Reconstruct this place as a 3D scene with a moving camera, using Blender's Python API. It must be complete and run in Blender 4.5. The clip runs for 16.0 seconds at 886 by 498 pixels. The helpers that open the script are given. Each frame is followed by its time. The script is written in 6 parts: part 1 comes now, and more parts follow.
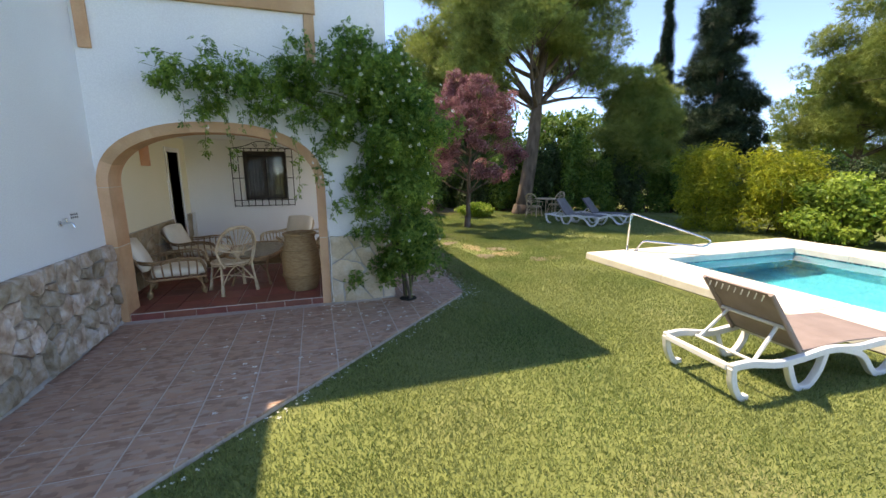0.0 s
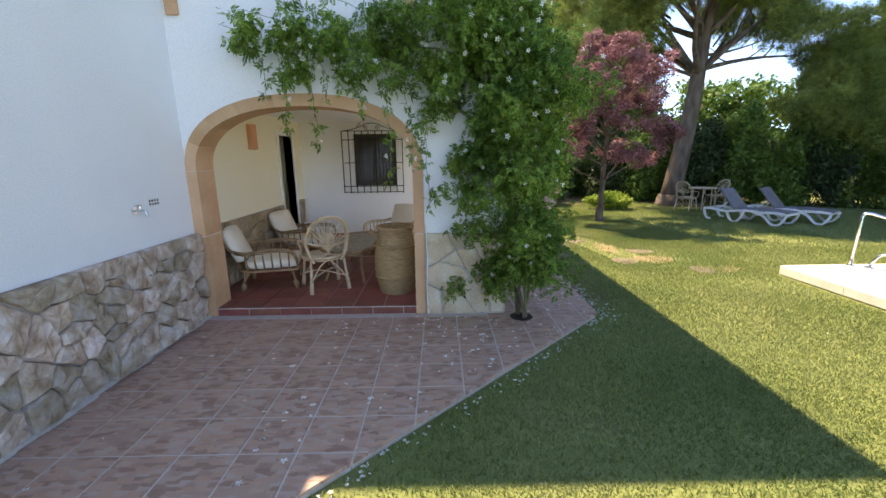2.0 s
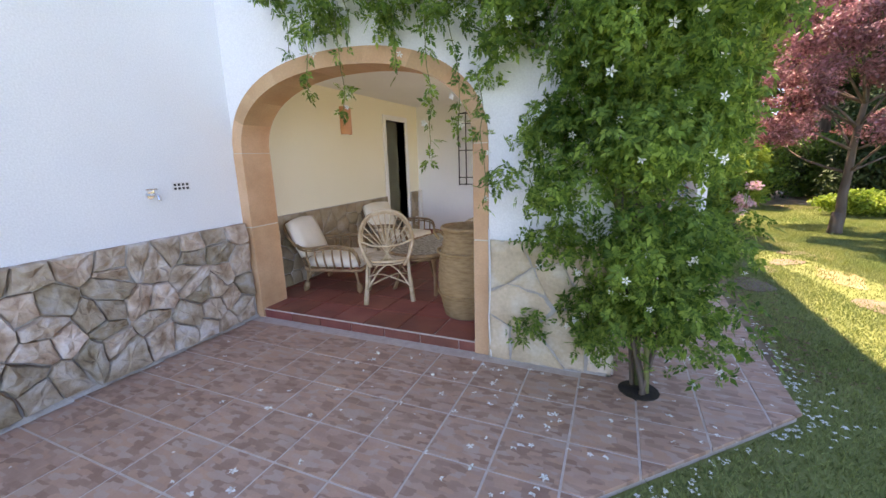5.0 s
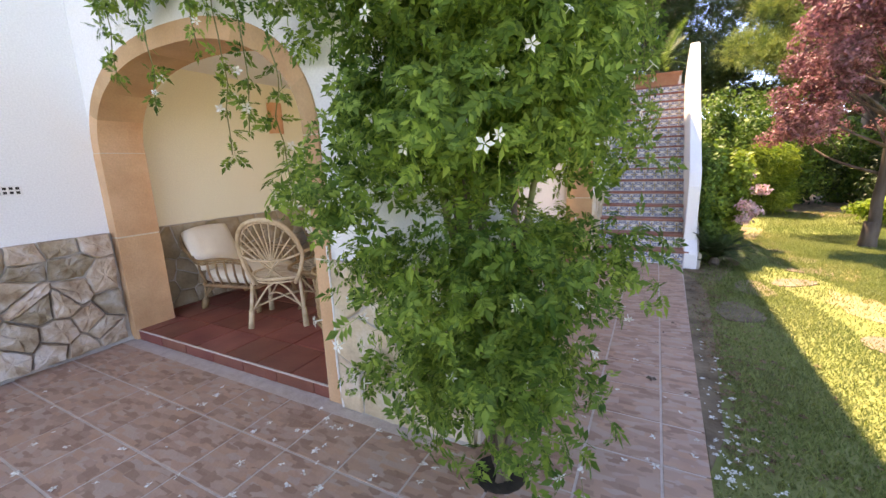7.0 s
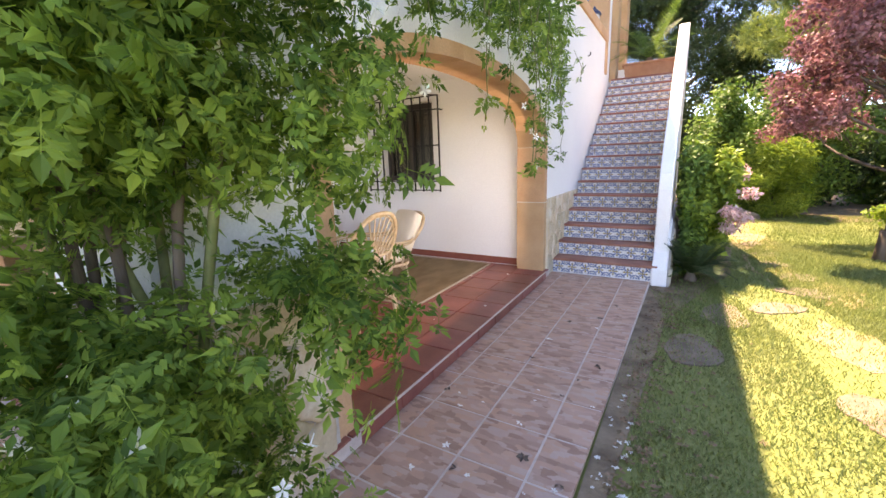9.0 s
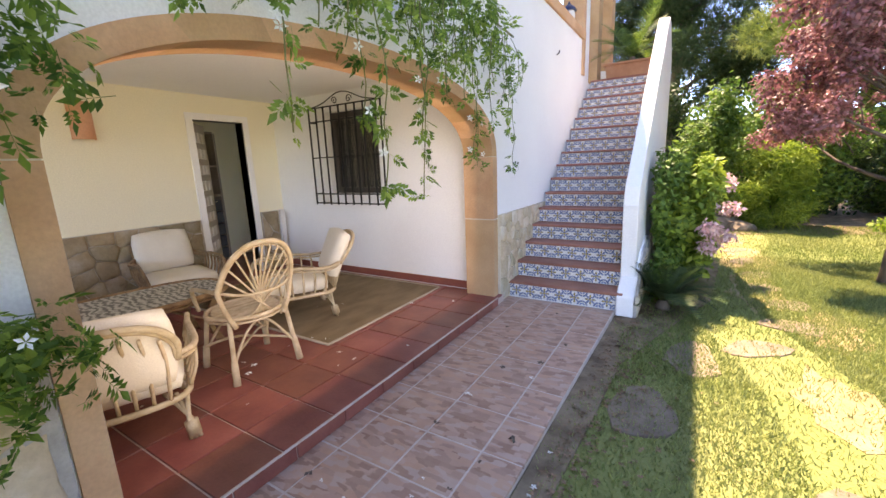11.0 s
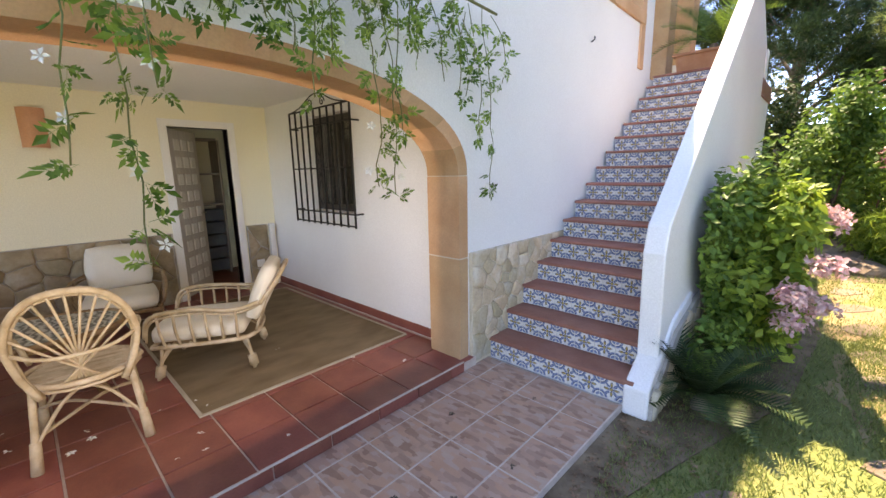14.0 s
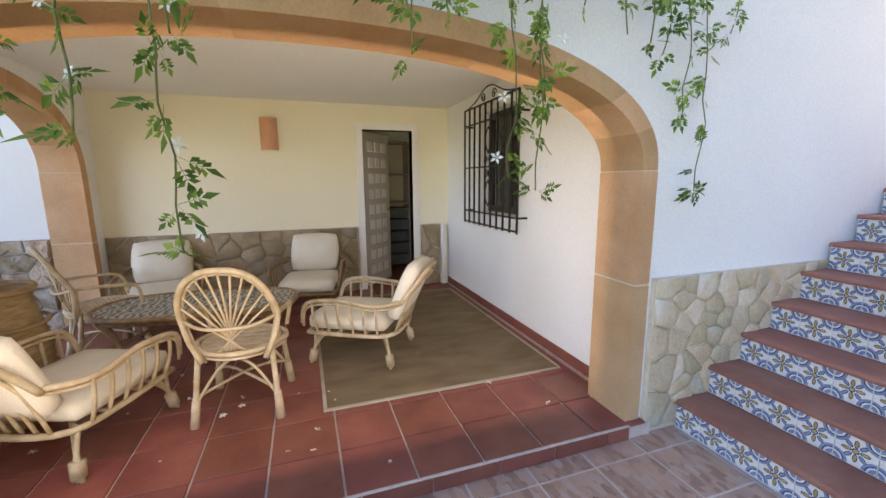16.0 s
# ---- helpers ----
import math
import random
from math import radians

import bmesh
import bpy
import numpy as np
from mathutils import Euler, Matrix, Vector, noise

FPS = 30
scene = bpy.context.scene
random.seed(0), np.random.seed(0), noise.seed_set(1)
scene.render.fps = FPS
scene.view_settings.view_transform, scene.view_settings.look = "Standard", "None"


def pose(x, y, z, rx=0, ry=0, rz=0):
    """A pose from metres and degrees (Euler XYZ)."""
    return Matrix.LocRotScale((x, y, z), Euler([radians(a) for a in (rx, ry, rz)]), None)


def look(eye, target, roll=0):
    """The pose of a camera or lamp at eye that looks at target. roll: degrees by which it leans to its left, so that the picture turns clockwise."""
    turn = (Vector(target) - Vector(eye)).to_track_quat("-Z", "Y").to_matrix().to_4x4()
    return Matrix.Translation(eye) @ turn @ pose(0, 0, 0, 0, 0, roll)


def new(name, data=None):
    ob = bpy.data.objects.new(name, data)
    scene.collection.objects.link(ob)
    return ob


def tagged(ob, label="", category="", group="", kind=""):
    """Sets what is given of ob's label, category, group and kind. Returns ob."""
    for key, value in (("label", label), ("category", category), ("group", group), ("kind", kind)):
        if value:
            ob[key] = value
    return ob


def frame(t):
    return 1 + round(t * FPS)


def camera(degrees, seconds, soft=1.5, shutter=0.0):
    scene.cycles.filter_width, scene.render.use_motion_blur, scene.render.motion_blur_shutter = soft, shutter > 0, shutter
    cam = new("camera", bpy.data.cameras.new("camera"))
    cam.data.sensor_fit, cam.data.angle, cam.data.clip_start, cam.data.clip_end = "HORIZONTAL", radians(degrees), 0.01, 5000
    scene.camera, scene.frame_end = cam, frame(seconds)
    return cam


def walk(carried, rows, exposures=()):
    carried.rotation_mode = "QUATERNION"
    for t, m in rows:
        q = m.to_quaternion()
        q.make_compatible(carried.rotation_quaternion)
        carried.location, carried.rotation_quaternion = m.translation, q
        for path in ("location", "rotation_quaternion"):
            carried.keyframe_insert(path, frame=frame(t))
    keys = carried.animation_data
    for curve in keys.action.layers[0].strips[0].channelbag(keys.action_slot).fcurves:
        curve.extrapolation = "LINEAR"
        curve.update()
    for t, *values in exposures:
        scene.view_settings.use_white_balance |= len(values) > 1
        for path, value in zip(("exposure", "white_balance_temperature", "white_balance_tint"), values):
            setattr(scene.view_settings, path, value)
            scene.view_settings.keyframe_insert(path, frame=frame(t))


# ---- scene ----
SKY_STRENGTH, SUN_STRENGTH = 0.21, 2.95
EXPO = [(0.0, 1.58, 8700, 13), (2.5, 2.14, 9000, 17), (5.5, 2.6, 9700, 24), (7.5, 2.72, 11200, 25), (9.5, 2.92, 10200, 25), (12.5, 2.60, 9800, 22), (14.5, 2.62, 9700, 20), (16.0, 2.76, 9600, 19)]
cam = camera(95.8, 16.0)
ROWS = [
    (0.0, 0.819, 0.761, 1.768, 78.97, 0.16, -17.52),
    (0.5, 0.896, 1.107, 1.718, 78.58, 0.25, -14.50),
    (1.0, 0.957, 1.450, 1.711, 78.11, 0.36, -10.58),
    (1.5, 1.027, 1.739, 1.711, 77.62, 0.51, -5.85),
    (2.0, 1.105, 2.001, 1.694, 77.26, 0.70, -0.57),
    (2.5, 1.149, 2.252, 1.681, 77.06, 0.90, 4.91),
    (3.0, 1.201, 2.503, 1.641, 76.93, 1.07, 10.18),
    (5.5, 1.952, 3.739, 1.488, 77.47, 1.72, 24.65),
    (6.0, 2.137, 4.009, 1.485, 77.68, 1.79, 25.73),
    (6.5, 2.344, 4.286, 1.424, 77.96, 1.92, 26.65),
    (7.0, 2.533, 4.574, 1.418, 78.05, 1.95, 27.52),
    (7.5, 2.708, 4.881, 1.381, 77.96, 1.93, 28.46),
    (8.0, 2.865, 5.173, 1.389, 77.80, 1.94, 29.32),
    (8.5, 3.014, 5.435, 1.407, 77.56, 1.88, 30.01),
    (9.0, 3.157, 5.675, 1.423, 77.59, 2.02, 30.48),
    (9.5, 3.251, 5.892, 1.445, 77.78, 2.27, 30.81),
    (10.0, 3.311, 6.102, 1.458, 77.97, 2.41, 31.01),
    (12.5, 3.723, 7.290, 1.547, 78.48, 1.04, 33.70),
    (13.0, 3.754, 7.532, 1.583, 78.65, 0.93, 35.77),
    (13.5, 3.780, 7.783, 1.566, 78.84, 1.01, 38.93),
    (14.0, 3.754, 8.016, 1.569, 79.09, 1.03, 43.28),
    (14.5, 3.664, 8.192, 1.540, 79.40, 0.97, 48.79),
    (15.0, 3.560, 8.341, 1.528, 79.65, 0.83, 55.50),
    (15.5, 3.503, 8.467, 1.524, 79.98, 0.64, 63.14),
    (16.0, 3.480, 8.559, 1.493, 80.34, 0.45, 70.91),
]
walk(cam, [(t, pose(x, y, z, rx, ry, rz)) for t, x, y, z, rx, ry, rz in ROWS], exposures=EXPO)

# ---- world, sun ----
SUN_FROM = Vector((-1.80, 2.35, 5.6)).normalized()
world = bpy.data.worlds.new("world")
scene.world = world
world.use_nodes = True
wn = world.node_tree
sky = wn.nodes.new("ShaderNodeTexSky")
sky.sky_type = "NISHITA"
sky.sun_disc = False
sky.sun_elevation = math.asin(SUN_FROM.z)
sky.sun_rotation = math.atan2(SUN_FROM.x, SUN_FROM.y)
sky.air_density, sky.dust_density, sky.ozone_density, sky.altitude = 0.55, 0.0, 6.0, 1200
wn.nodes["Background"].inputs[1].default_value = SKY_STRENGTH
wn.links.new(sky.outputs[0], wn.nodes["Background"].inputs[0])
sun = new("sun", bpy.data.lights.new("sun", "SUN"))
sun.data.energy, sun.data.angle, sun.data.color = SUN_STRENGTH, radians(0.55), (1.0, 0.95, 0.86)
sun.matrix_world = look(SUN_FROM * 30, (0, 0, 0))


def opening_fill(at, width, height, turn, power):
    """Fill lamp added in an arched opening to brighten the porch; it shines inward only."""
    lamp = new("fill_lamp", bpy.data.lights.new("fill_lamp", "AREA"))
    lamp.data.shape, lamp.data.size, lamp.data.size_y = "RECTANGLE", width, height
    lamp.data.energy, lamp.data.color = power, (1.0, 0.96, 0.88)
    lamp.matrix_world = pose(*at, 90, 0, turn)
    return lamp


# added porch lamps, on top of the light the sky itself sends in
opening_fill((1.62, 8.625, 1.10), 3.0, 1.8, 90, 2.9)
opening_fill((-0.28, 6.40, 1.05), 2.0, 1.7, 0, 0.35)


# ---- materials ----
def mat(name, c1, c2, scale=8.0, rough=0.7, bump=0.2, fine=60.0, metal=0.0, rand=0.0, islands=False, c3=None,
        patch=0.6, trans=0.0, spec=0.4, stretch=None):
    """A material of two mixed colours at two scales, with relief, and a tint that varies from piece to piece."""
    m = bpy.data.materials.new(name)
    m.use_nodes = True
    n, l = m.node_tree.nodes, m.node_tree.links
    p = n["Principled BSDF"]
    co = n.new("ShaderNodeTexCoord")
    src = co.outputs["Object"]
    if stretch:
        mp = n.new("ShaderNodeMapping")
        mp.inputs["Scale"].default_value = stretch
        l.new(src, mp.inputs[0])
        src = mp.outputs[0]
    if rand and not islands:
        oi = n.new("ShaderNodeObjectInfo")
        sc = n.new("ShaderNodeVectorMath")
        sc.operation = "SCALE"
        sc.inputs[0].default_value = (13.0, 7.0, 5.0)
        l.new(oi.outputs["Random"], sc.inputs[3])
        ad = n.new("ShaderNodeVectorMath")
        l.new(src, ad.inputs[0])
        l.new(sc.outputs[0], ad.inputs[1])
        src = ad.outputs[0]
    big, small = n.new("ShaderNodeTexNoise"), n.new("ShaderNodeTexNoise")
    big.inputs["Scale"].default_value, small.inputs["Scale"].default_value = scale, fine
    big.inputs["Detail"].default_value, small.inputs["Detail"].default_value = 5, 3
    for t in (big, small):
        l.new(src, t.inputs["Vector"])
    ramp = n.new("ShaderNodeValToRGB")
    ramp.color_ramp.elements[0].position, ramp.color_ramp.elements[1].position = 0.5 - patch * 0.3, 0.5 + patch * 0.3
    ramp.color_ramp.elements[0].color, ramp.color_ramp.elements[1].color = (*c1, 1), (*c2, 1)
    if c3:
        e = ramp.color_ramp.elements.new(0.5)
        e.color = (*c3, 1)
    l.new(big.outputs[0], ramp.inputs[0])
    col = ramp.outputs[0]
    hsv = n.new("ShaderNodeHueSaturation")
    l.new(col, hsv.inputs["Color"])
    add = n.new("ShaderNodeMath")
    add.operation = "MULTIPLY_ADD"
    l.new(small.outputs[0], add.inputs[0])
    add.inputs[1].default_value, add.inputs[2].default_value = 0.3, 0.85
    val = add.outputs[0]
    if rand:
        info = n.new("ShaderNodeNewGeometry") if islands else n.new("ShaderNodeObjectInfo")
        out = info.outputs["Random Per Island"] if islands else info.outputs["Random"]
        mr = n.new("ShaderNodeMapRange")
        mr.inputs[3].default_value, mr.inputs[4].default_value = 1 - rand, 1 + rand
        l.new(out, mr.inputs[0])
        mu = n.new("ShaderNodeMath")
        mu.operation = "MULTIPLY"
        l.new(mr.outputs[0], mu.inputs[0])
        l.new(val, mu.inputs[1])
        val = mu.outputs[0]
        hr = n.new("ShaderNodeMapRange")
        hr.inputs[3].default_value, hr.inputs[4].default_value = 0.5 + rand * 0.045, 0.5 - rand * 0.045
        l.new(out, hr.inputs[0])
        l.new(hr.outputs[0], hsv.inputs["Hue"])
    l.new(val, hsv.inputs["Value"])
    l.new(hsv.outputs[0], p.inputs["Base Color"])
    p.inputs["Roughness"].default_value, p.inputs["Metallic"].default_value = rough, metal
    p.inputs["Specular IOR Level"].default_value = spec
    if bump:
        b = n.new("ShaderNodeBump")
        b.inputs["Strength"].default_value, b.inputs["Distance"].default_value = bump, 0.01
        mix = n.new("ShaderNodeMath")
        l.new(big.outputs[0], mix.inputs[0])
        l.new(small.outputs[0], mix.inputs[1])
        l.new(mix.outputs[0], b.inputs["Height"])
        l.new(b.outputs[0], p.inputs["Normal"])
    if trans:
        tr = n.new("ShaderNodeBsdfTranslucent")
        l.new(hsv.outputs[0], tr.inputs[0])
        ms = n.new("ShaderNodeMixShader")
        ms.inputs[0].default_value = trans
        l.new(p.outputs[0], ms.inputs[1])
        l.new(tr.outputs[0], ms.inputs[2])
        l.new(ms.outputs[0], n["Material Output"].inputs[0])
    return m


PLASTER = mat("white plaster", (0.80, 0.80, 0.80), (0.86, 0.86, 0.85), 1.5, 0.85, 0.12, 90, patch=1.0, spec=0.2)
CREAM = mat("cream plaster", (0.84, 0.79, 0.62), (0.87, 0.82, 0.67), 1.2, 0.85, 0.1, 90, patch=1.0, spec=0.2)
SAND = mat("sandstone", (0.53, 0.295, 0.155), (0.66, 0.405, 0.235), 3, 0.8, 0.3, 70, rand=0.10)
MORTAR = mat("mortar", (0.34, 0.31, 0.28), (0.50, 0.46, 0.41), 9, 0.95, 0.5, 80)
PALE_MORTAR = mat("pale mortar", (0.62, 0.52, 0.38), (0.70, 0.60, 0.46), 9, 0.95, 0.4, 80)
STONE = mat("field stone", (0.27, 0.18, 0.115), (0.56, 0.50, 0.45), 8, 0.88, 1.0, 38, rand=0.30, c3=(0.45, 0.35, 0.26), patch=0.6)
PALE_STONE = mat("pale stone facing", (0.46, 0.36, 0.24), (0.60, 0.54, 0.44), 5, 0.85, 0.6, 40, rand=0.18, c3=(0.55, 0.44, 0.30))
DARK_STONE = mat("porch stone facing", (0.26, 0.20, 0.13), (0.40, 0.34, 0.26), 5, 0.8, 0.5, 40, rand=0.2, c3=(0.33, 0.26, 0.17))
TERRA = mat("red clay tile", (0.20, 0.058, 0.044), (0.30, 0.098, 0.07), 4, 0.42, 0.12, 60, rand=0.14)
TREAD = mat("clay tread", (0.28, 0.10, 0.07), (0.37, 0.155, 0.11), 5, 0.55, 0.15, 60, rand=0.1)
GROUT = mat("grout", (0.52, 0.42, 0.36), (0.62, 0.53, 0.47), 14, 0.95, 0.3, 90)
GRASS_GROUND = mat("lawn soil", (0.11, 0.135, 0.042), (0.225, 0.22, 0.095), 0.7, 0.95, 0.8, 45, c3=(0.18, 0.205, 0.062), patch=1.0)
GRASS = mat("grass blades", (0.135, 0.22, 0.062), (0.28, 0.315, 0.13), 0.8, 0.7, 0, 30, rand=0.35, islands=True, trans=0.35, c3=(0.225, 0.275, 0.09), patch=1.0)
DIRT = mat("dry earth", (0.12, 0.082, 0.05), (0.29, 0.215, 0.14), 6, 0.95, 0.9, 40)
DRYLEAF = mat("dry brown leaf", (0.14, 0.08, 0.045), (0.30, 0.20, 0.12), 6, 0.9, 0.2, 40, rand=0.4, islands=True)
# near-black earth: the shade inside an open hole is in this colour
SOIL = mat("pit shade soil", (0.02, 0.016, 0.012), (0.055, 0.042, 0.03), 8, 0.95, 0.9, 40)
WORN = mat("worn sandy earth", (0.25, 0.18, 0.09), (0.36, 0.28, 0.15), 5, 0.95, 0.6, 40)
JASMINE = mat("jasmine leaf", (0.07, 0.17, 0.03), (0.26, 0.41, 0.085), 3, 0.55, 0, 20, rand=0.5, islands=True, trans=0.6, spec=0.3)
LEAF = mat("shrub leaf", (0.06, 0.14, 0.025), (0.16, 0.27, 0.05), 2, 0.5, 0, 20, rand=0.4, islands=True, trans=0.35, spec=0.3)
# brighter, yellower copy of the shrub leaf; sunshine is put into the green
BRIGHTLEAF = mat("shrub leaf with sun in colour", (0.13, 0.24, 0.03), (0.32, 0.42, 0.07), 2, 0.5, 0, 20, rand=0.4, islands=True, trans=0.4, spec=0.3)
LIME = mat("lime shrub leaf", (0.20, 0.27, 0.02), (0.40, 0.40, 0.04), 2, 0.5, 0, 20, rand=0.35, islands=True, trans=0.4, spec=0.3)
# dark green plants; on slope pines and one hedge row it also paints shade
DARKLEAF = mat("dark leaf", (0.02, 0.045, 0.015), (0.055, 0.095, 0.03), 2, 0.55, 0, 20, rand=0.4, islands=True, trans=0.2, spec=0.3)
PURPLE = mat("plum leaf", (0.15, 0.055, 0.062), (0.44, 0.21, 0.215), 2, 0.45, 0, 20, rand=0.5, islands=True, trans=0.35, spec=0.3)
PINE = mat("pine needles", (0.13, 0.20, 0.05), (0.31, 0.36, 0.10), 1, 0.6, 0, 20, rand=0.35, islands=True, trans=0.3, spec=0.2)
FIR = mat("fir needles", (0.015, 0.035, 0.02), (0.045, 0.075, 0.04), 1, 0.6, 0, 20, rand=0.4, islands=True, trans=0.15, spec=0.2)
BARK = mat("bark", (0.07, 0.05, 0.038), (0.17, 0.13, 0.10), 6, 0.95, 1.0, 30, stretch=(1, 1, 0.25))
STEM = mat("green stem", (0.10, 0.13, 0.04), (0.20, 0.20, 0.08), 10, 0.7, 0.2, 40)
PETAL = mat("white petal", (0.80, 0.80, 0.74), (0.86, 0.86, 0.82), 30, 0.6, 0, 60, trans=0.3)
PINK = mat("pink petal", (0.65, 0.36, 0.38), (0.80, 0.60, 0.58), 20, 0.6, 0, 60, rand=0.2, islands=True, trans=0.3)
IRON = mat("black iron", (0.012, 0.012, 0.012), (0.03, 0.03, 0.03), 20, 0.5, 0.2, 80, metal=0.3)
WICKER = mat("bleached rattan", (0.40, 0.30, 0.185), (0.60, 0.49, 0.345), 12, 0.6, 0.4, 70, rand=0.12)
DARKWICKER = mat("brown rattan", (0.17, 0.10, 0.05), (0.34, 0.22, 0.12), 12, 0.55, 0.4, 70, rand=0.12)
CUSHION = mat("cream cotton", (0.72, 0.67, 0.57), (0.80, 0.75, 0.65), 4, 0.95, 0.25, 160, spec=0.1)
RUG = mat("olive woven rug", (0.19, 0.135, 0.08), (0.27, 0.20, 0.125), 3, 0.95, 0.7, 120, stretch=(2.5, 1, 1), spec=0.1)
RUGEDGE = mat("rug border", (0.40, 0.35, 0.27), (0.48, 0.42, 0.33), 8, 0.95, 0.4, 100)
WOOD = mat("grey brown door wood", (0.27, 0.22, 0.18), (0.36, 0.30, 0.25), 6, 0.6, 0.3, 50, stretch=(6, 6, 0.6))
PALEWOOD = mat("limed door wood", (0.46, 0.41, 0.37), (0.56, 0.51, 0.46), 6, 0.6, 0.3, 50, stretch=(6, 6, 0.6))
PANEL = mat("pale door panel", (0.66, 0.63, 0.59), (0.74, 0.71, 0.67), 6, 0.6, 0.2, 50)
DARKWOOD = mat("dark window wood", (0.035, 0.03, 0.027), (0.07, 0.06, 0.052), 6, 0.5, 0.3, 50, stretch=(6, 6, 0.6))
COPING = mat("pool coping stone", (0.66, 0.60, 0.52), (0.78, 0.73, 0.65), 3, 0.85, 0.3, 70, rand=0.06)
POOLTILE = mat("pool blue tile", (0.03, 0.33, 0.43), (0.05, 0.42, 0.52), 4, 0.4, 0.1, 60)
POOLBAND = mat("pool band tile", (0.30, 0.50, 0.55), (0.38, 0.58, 0.62), 9, 0.3, 0.1, 60)
NAVY = mat("navy glaze", (0.02, 0.035, 0.10), (0.04, 0.07, 0.17), 20, 0.3, 0.05, 80)
GLAZE = mat("white glaze", (0.66, 0.66, 0.62), (0.76, 0.75, 0.70), 20, 0.25, 0.05, 80)
BLUEGLAZE = mat("blue glaze", (0.16, 0.22, 0.36), (0.25, 0.31, 0.44), 20, 0.25, 0.05, 80)
YELLOWGLAZE = mat("yellow glaze", (0.42, 0.29, 0.08), (0.52, 0.38, 0.13), 20, 0.25, 0.05, 80)
PLASTIC = mat("white plastic", (0.74, 0.73, 0.71), (0.80, 0.79, 0.77), 4, 0.45, 0.05, 60)
SLING = mat("taupe sling mesh", (0.25, 0.19, 0.175), (0.31, 0.24, 0.22), 6, 0.75, 0.3, 220)
GREYSLING = mat("grey sling mesh", (0.15, 0.14, 0.15), (0.20, 0.19, 0.20), 6, 0.75, 0.3, 220)
STEEL = mat("polished steel", (0.62, 0.63, 0.65), (0.70, 0.71, 0.72), 4, 0.16, 0, 60, metal=1.0)
BASKETM = mat("woven straw", (0.26, 0.17, 0.085), (0.40, 0.28, 0.15), 14, 0.75, 0.6, 90, stretch=(1, 1, 4))
POT = mat("terracotta pot", (0.42, 0.19, 0.10), (0.52, 0.26, 0.15), 5, 0.8, 0.3, 60)
SCONCE = mat("salmon ceramic", (0.62, 0.30, 0.18), (0.70, 0.37, 0.24), 5, 0.75, 0.15, 60)
PATHSTONE = mat("path flagstone", (0.15, 0.11, 0.08), (0.27, 0.21, 0.15), 4, 0.9, 0.6, 40, rand=0.18)
GREYBOX = mat("blue grey drawer", (0.06, 0.07, 0.085), (0.10, 0.115, 0.135), 5, 0.6, 0.1, 60)
ROOFTILE = mat("roof clay", (0.40, 0.20, 0.12), (0.52, 0.30, 0.19), 5, 0.85, 0.4, 50)


def paving_material():
    """Glazed floor tile printed with a mosaic of small pink, brown and grey slabs."""
    m = mat("paving tile", (0.40, 0.235, 0.165), (0.58, 0.38, 0.28), 7, 0.5, 0.25, 50, rand=0.08)
    n, l = m.node_tree.nodes, m.node_tree.links
    p = n["Principled BSDF"]
    co = n.new("ShaderNodeTexCoord")
    mp = n.new("ShaderNodeMapping")
    mp.inputs["Scale"].default_value = (13, 32, 1)
    info, spin = n.new("ShaderNodeObjectInfo"), n.new("ShaderNodeMath")
    spin.operation = "MULTIPLY"
    spin.inputs[1].default_value = 57.0
    l.new(info.outputs["Random"], spin.inputs[0])
    l.new(spin.outputs[0], mp.inputs["Location"])
    l.new(co.outputs["Object"], mp.inputs[0])
    vo = n.new("ShaderNodeTexVoronoi")
    vo.distance = "CHEBYCHEV"
    vo.inputs["Scale"].default_value = 1.0
    l.new(mp.outputs[0], vo.inputs["Vector"])
    ra = n.new("ShaderNodeValToRGB")
    for pos, c in ((0.2, (0.28, 0.145, 0.10)), (0.42, (0.43, 0.265, 0.20)), (0.58, (0.50, 0.28, 0.185)), (0.8, (0.46, 0.335, 0.275))):
        e = ra.color_ramp.elements[0] if pos == 0.2 else ra.color_ramp.elements[-1] if pos == 0.8 else ra.color_ramp.elements.new(pos)
        e.position, e.color = pos, (*c, 1)
    l.new(vo.outputs["Color"], ra.inputs[0])
    mx = n.new("ShaderNodeMix")
    mx.data_type = "RGBA"
    mx.inputs[0].default_value = 0.72
    old = p.inputs["Base Color"].links[0].from_socket
    l.new(old, mx.inputs[6])
    l.new(ra.outputs[0], mx.inputs[7])
    l.new(mx.outputs[2], p.inputs["Base Color"])
    return m


PAVING = paving_material()


def clear(name, color, rough=0.02, ior=1.45):
    m = bpy.data.materials.new(name)
    m.use_nodes = True
    p = m.node_tree.nodes["Principled BSDF"]
    p.inputs["Base Color"].default_value = (*color, 1)
    p.inputs["Roughness"].default_value, p.inputs["IOR"].default_value = rough, ior
    p.inputs["Transmission Weight"].default_value = 1.0
    return m


GLASS = clear("window glass", (0.9, 0.95, 0.95))
WATER = clear("pool water", (0.80, 0.97, 1.0), 0.03, 1.33)
wnoise = WATER.node_tree.nodes.new("ShaderNodeTexNoise")
wnoise.inputs["Scale"].default_value = 2.5
wbump = WATER.node_tree.nodes.new("ShaderNodeBump")
wbump.inputs["Strength"].default_value, wbump.inputs["Distance"].default_value = 0.25, 0.05
WATER.node_tree.links.new(wnoise.outputs[0], wbump.inputs["Height"])
WATER.node_tree.links.new(wbump.outputs[0], WATER.node_tree.nodes["Principled BSDF"].inputs["Normal"])


